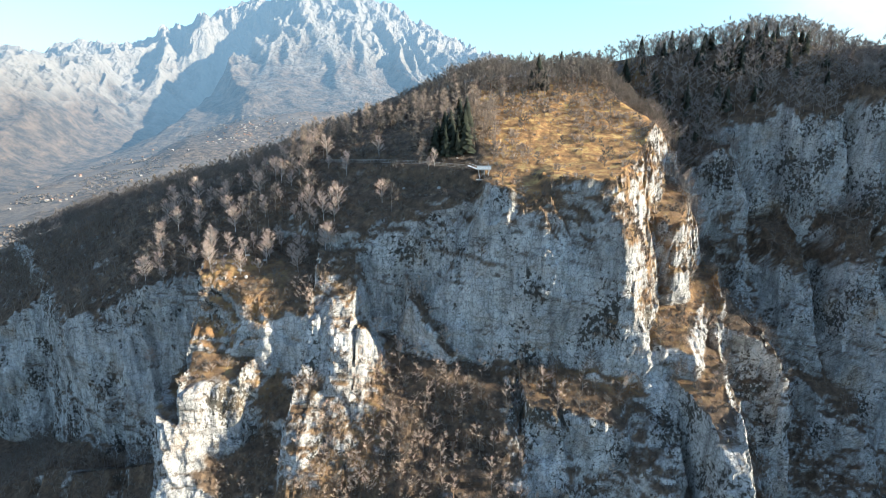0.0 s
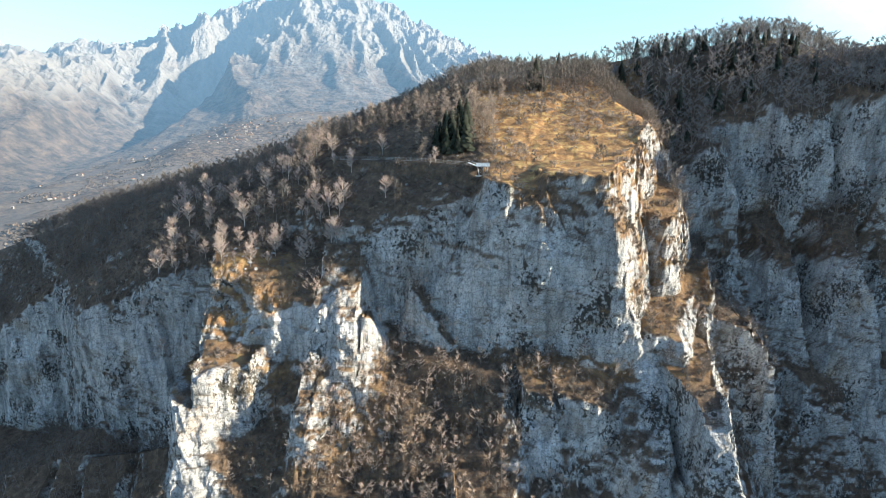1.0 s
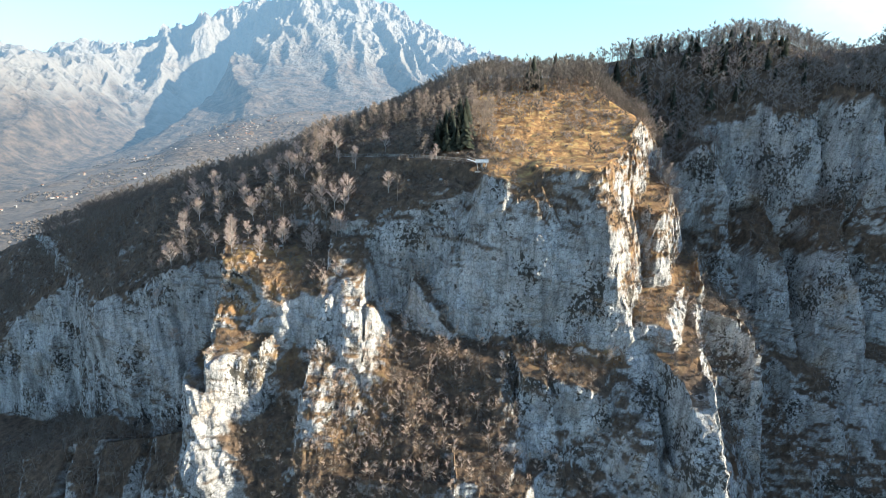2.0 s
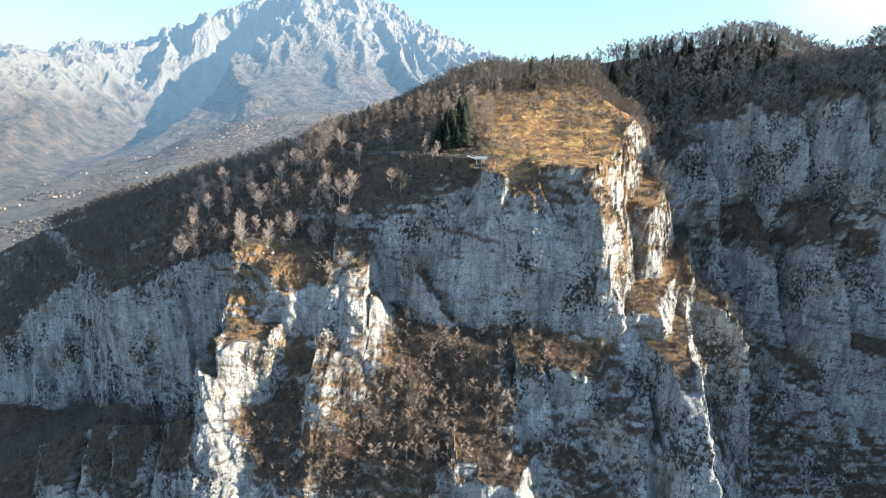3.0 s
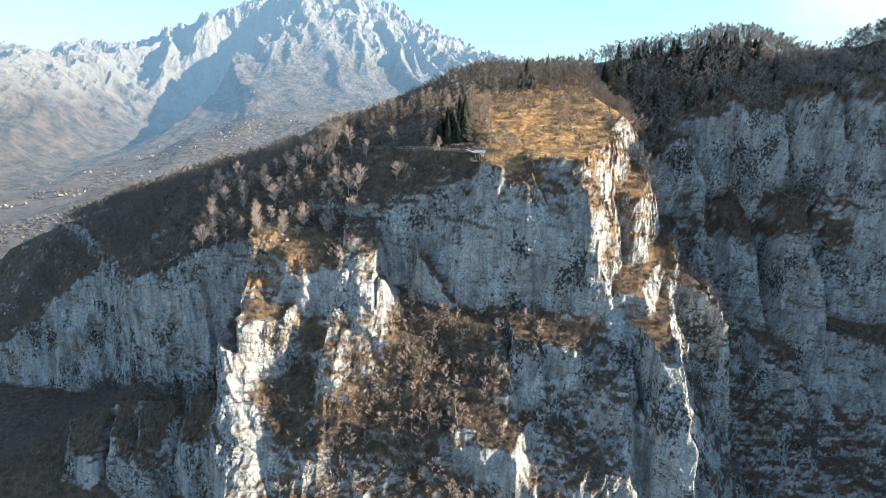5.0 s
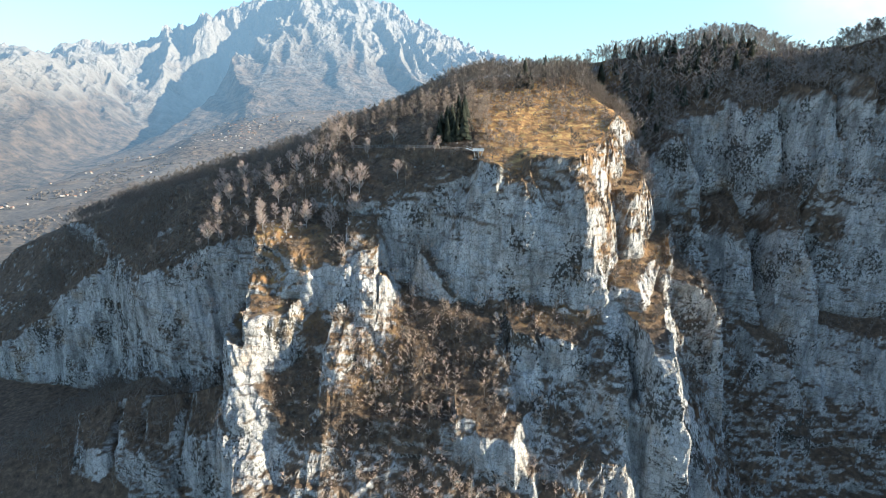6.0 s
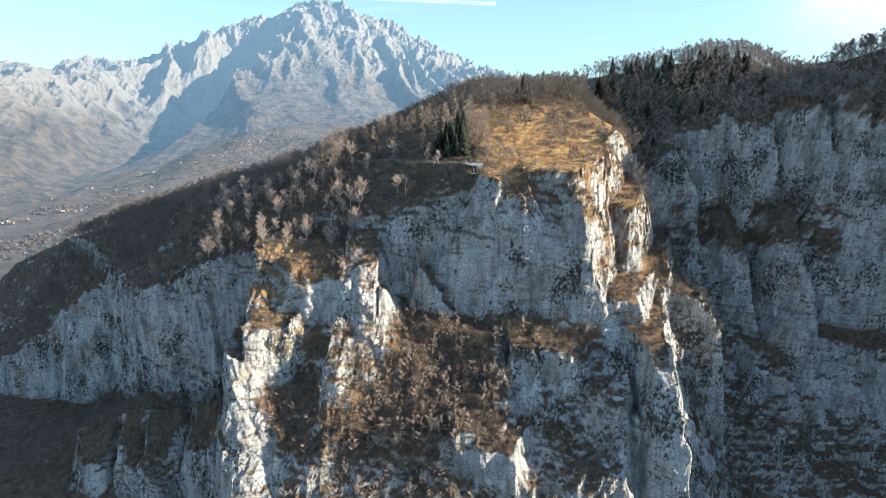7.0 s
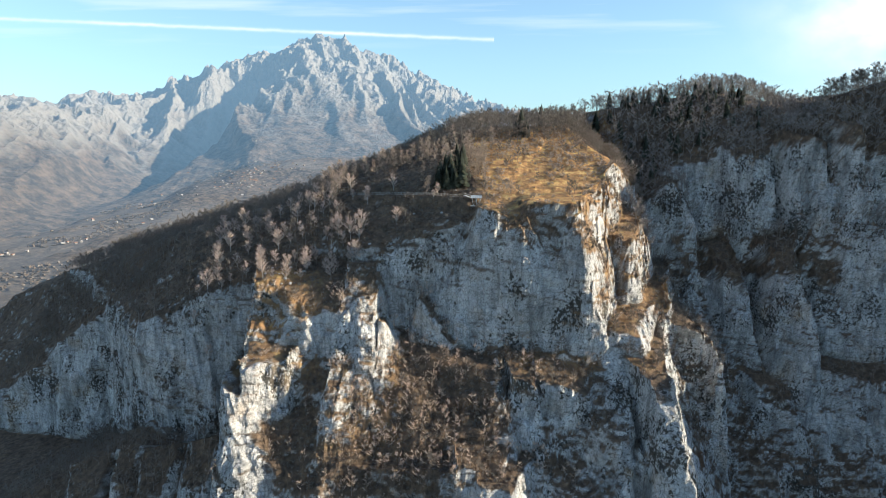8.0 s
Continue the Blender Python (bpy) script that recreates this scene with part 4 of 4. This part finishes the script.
# ---- loose rocks ----
def boulder_model(seed):
    bm = bmesh.new()
    bmesh.ops.create_icosphere(bm, subdivisions=2, radius=1.0)
    for v in bm.verts:
        k = 1 + 0.35 * noise.noise(v.co * 1.3 + Vector((seed * 7.1, 0, 0))) + 0.15 * noise.noise(v.co * 3.5 + Vector((0, seed * 3.3, 0)))
        v.co = Vector((v.co.x * 1.3, v.co.y, v.co.z * 0.75)) * k
    me = bpy.data.meshes.new("boulder")
    bm.to_mesh(me)
    bm.free()
    me.materials.append(BOULDER)
    return tagged(new("boulder", me), "pale weathered limestone boulder lying in dry grass", "boulder", "loose boulders")


def boulders():
    rng = np.random.RandomState(41)
    models = [boulder_model(k) for k in range(3)]
    w = AREA * (NZ > 0.6) * ((X > -85) * (X < -66) * (Y > 198) * (Y < 214) * 3 + (X > -50) * (X < 6) * (Y > 206) * (Y < 232))
    for k, i in enumerate(pick_places(rng, 14, w, 1.5)):
        size = 0.35 + 0.5 * rng.rand()
        m = Matrix.Translation(P[i] + np.array((0, 0, 0.12 * size))) @ pose(0, 0, 0, rng.uniform(-12, 12), rng.uniform(-12, 12), rng.rand() * 360)
        ob = models[k] if k < 3 else copy_thing(models[k % 3], m)
        ob.matrix_basis = m @ Matrix.Scale(size, 4)


boulders()


# ---- viewing platform and path fence ----
def ground_at(x, y):
    """Height of the massif at a plan place."""
    d = (X - x) ** 2 + (Y - y) ** 2
    near = d < max(0.8, d.min() + 0.2)
    return float(Z[near].max())


def part(name, bm, mt, parent, label=""):
    me = bpy.data.meshes.new(name)
    bm.to_mesh(me)
    bm.free()
    me.materials.append(mt)
    ob = new(name, me)
    ob.parent = parent
    return tagged(ob, label)


def beam(bm, a, b, w, h):
    """A bar of a rectangular section between two places."""
    a, b = Vector(a), Vector(b)
    d = (b - a)
    q = d.to_track_quat("Y", "Z").to_matrix().to_4x4()
    m = Matrix.Translation((a + b) / 2) @ q @ Matrix.Diagonal((w, d.length, h, 1))
    bmesh.ops.create_cube(bm, size=1, matrix=m)
    return bm


def bar(name, a, b, w, h, mt, parent, label=""):
    return part(name, beam(bmesh.new(), a, b, w, h), mt, parent, label)


def platform(x, y):
    z = 170.9
    root = tagged(new("viewing_platform"), "grey steel viewing platform on splayed legs at the cliff edge", "platform")
    root.location, root.scale = (x, y, z), (0.82, 0.82, 0.95)
    top_z = 3.9
    bar("base_slab", (-3.2, 0, 0), (3.0, -0.3, 0), 1.5, 0.45, CONCRETE, root, "pale concrete footing slab")
    for sx in (-1.9, 0.2, 1.9):
        for sy, ty in ((-0.5, -1.6), (0.5, 1.4)):
            leg = bar("leg", (sx * 0.85, sy, 0.1), (sx * 1.25, ty, top_z), 0.2, 0.2, STEEL, root)
            bar("foot_plate", (sx * 0.85 - 0.22, sy, 0.26), (sx * 0.85 + 0.22, sy, 0.26), 0.44, 0.06, STEEL, leg)
    for sx in (-1.9, 0.2):
        bar("brace", (sx * 0.9, -0.6, 0.5), (sx * 0.9 + 2.2, -1.4, top_z - 0.3), 0.1, 0.1, STEEL, root)
    bar("deck", (-2.9, 0, top_z), (3.1, 0, top_z), 3.6, 0.22, STEEL, root, "grey steel grating deck")
    corners = [(-2.9, -1.75), (3.1, -1.75), (3.1, 1.75), (-2.9, 1.75)]
    for (ax, ay), (bx, by) in zip(corners, corners[1:]):
        panel = bar("railing_panel", (ax, ay, top_z + 0.62), (bx, by, top_z + 0.62), 0.05, 0.85, PALE_STEEL, root, "pale metal infill panel")
        bar("handrail", (ax, ay, top_z + 1.18), (bx, by, top_z + 1.18), 0.09, 0.07, STEEL, panel)
        n = max(2, round(math.hypot(bx - ax, by - ay) / 1.2))
        for k in range(n):
            px, py = ax + (bx - ax) * k / n, ay + (by - ay) * k / n
            bar("rail_post", (px, py, top_z), (px, py, top_z + 1.2), 0.08, 0.08, STEEL, root)
    bar("mast", (1.9, 1.6, top_z), (2.3, 1.6, top_z + 2.6), 0.12, 0.12, STEEL, root)
    # the gangway that comes down from the path
    gangway = bar("gangway", (-2.7, 0.4, top_z + 0.05), (-6.6, 1.6, top_z + 1.2), 1.5, 0.18, PALE_STEEL, root, "pale sloping gangway")
    for o in (-0.7, 0.7):
        bar("gangway_rail", (-2.7, 0.4 + o, top_z + 1.1), (-6.6, 1.6 + o, top_z + 2.2), 0.07, 0.07, STEEL, gangway)
    return root


def path_fence(plan):
    """Posts and rails along the path above the cliff."""
    root = tagged(new("path_fence"), "long weathered wooden rail fence beside the hillside path", "fence")
    pts = []
    for (ax, ay), (bx, by) in zip(plan, plan[1:]):
        n = max(1, round(math.hypot(bx - ax, by - ay) / 1.9))
        pts += [(ax + (bx - ax) * k / n, ay + (by - ay) * k / n) for k in range(n)]
    pts.append(plan[-1])
    hs = np.array([ground_at(*q) for q in pts])
    hs = np.convolve(np.pad(hs, 3, mode="edge"), np.ones(7) / 7, "valid")
    for q, z in zip(pts, hs):
        bar("post", (*q, z - 1.0), (*q, z + 1.15), 0.16, 0.16, FENCE, root)
    for (q, z), (q2, z2) in zip(zip(pts, hs), zip(pts[1:], hs[1:])):
        for o in (0.55, 1.05):
            bar("rail", (*q, z + o), (*q2, z2 + o), 0.09, 0.12, FENCE, root)
        bar("kerb", (q[0], q[1] - 0.5, z + 0.02), (q2[0], q2[1] - 0.5, z2 + 0.02), 0.16, 0.2, FENCE, root, "weathered timber edging")


platform(14.5, 204.5)
path_fence([q[:2] for q in PATH_LINE])


# ---- village in the valley ----
def house_model(w, d, h, roof_material):
    root = tagged(new("house"), "small pale village house with pitched roof", "house", "village houses")
    bm = bmesh.new()
    bmesh.ops.create_cube(bm, size=1, matrix=Matrix.Translation((0, 0, h / 2)) @ Matrix.Diagonal((w, d, h, 1)))
    part("wall", bm, PLASTER, root)
    bm = bmesh.new()
    e, r0 = 0.5, h + d * 0.28
    v = [bm.verts.new(c) for c in ((-w / 2 - e, -d / 2 - e, h - 0.1), (w / 2 + e, -d / 2 - e, h - 0.1), (w / 2 + e, d / 2 + e, h - 0.1), (-w / 2 - e, d / 2 + e, h - 0.1), (-w / 2 - e, 0, r0), (w / 2 + e, 0, r0))]
    for f in ((0, 1, 5, 4), (2, 3, 4, 5), (1, 2, 5), (3, 0, 4), (3, 2, 1, 0)):
        bm.faces.new([v[i] for i in f])
    part("roof", bm, roof_material, root)
    return root


def village():
    rng = np.random.RandomState(23)
    models = [house_model(5.5, 4.5, 3.6, TILE), house_model(7, 4.5, 3.2, TILE), house_model(5, 4.5, 4, SLATE), house_model(9, 5, 3.2, SLATE)]
    spots = [(-760 + rng.normal(0, 75), 2160 + rng.normal(0, 90)) for _ in range(75)] + [(-680 + rng.normal(0, 90), 2330 + rng.normal(0, 70)) for _ in range(24)]
    spots += [(-1022 + rng.normal(0, 18), 1278 + rng.normal(0, 14)) for _ in range(5)] + [(-915 + rng.normal(0, 16), 1345 + rng.normal(0, 12)) for _ in range(5)]
    spots += [(rng.uniform(-1150, -650), rng.uniform(1500, 2600)) for _ in range(30)]
    hx, hy = np.array([q[0] for q in spots]), np.array([q[1] for q in spots])
    zs = np.maximum(valley_height(hx, hy)[0], range_height(hx, hy)[0])
    for k, ((x, y), z) in enumerate(zip(spots, zs)):
        m = pose(x, y, float(z) + 3.0, 0, 0, rng.rand() * 180)
        if k < len(models):
            models[k].matrix_basis = m
        else:
            copy_thing(models[rng.randint(len(models))], m)


village()
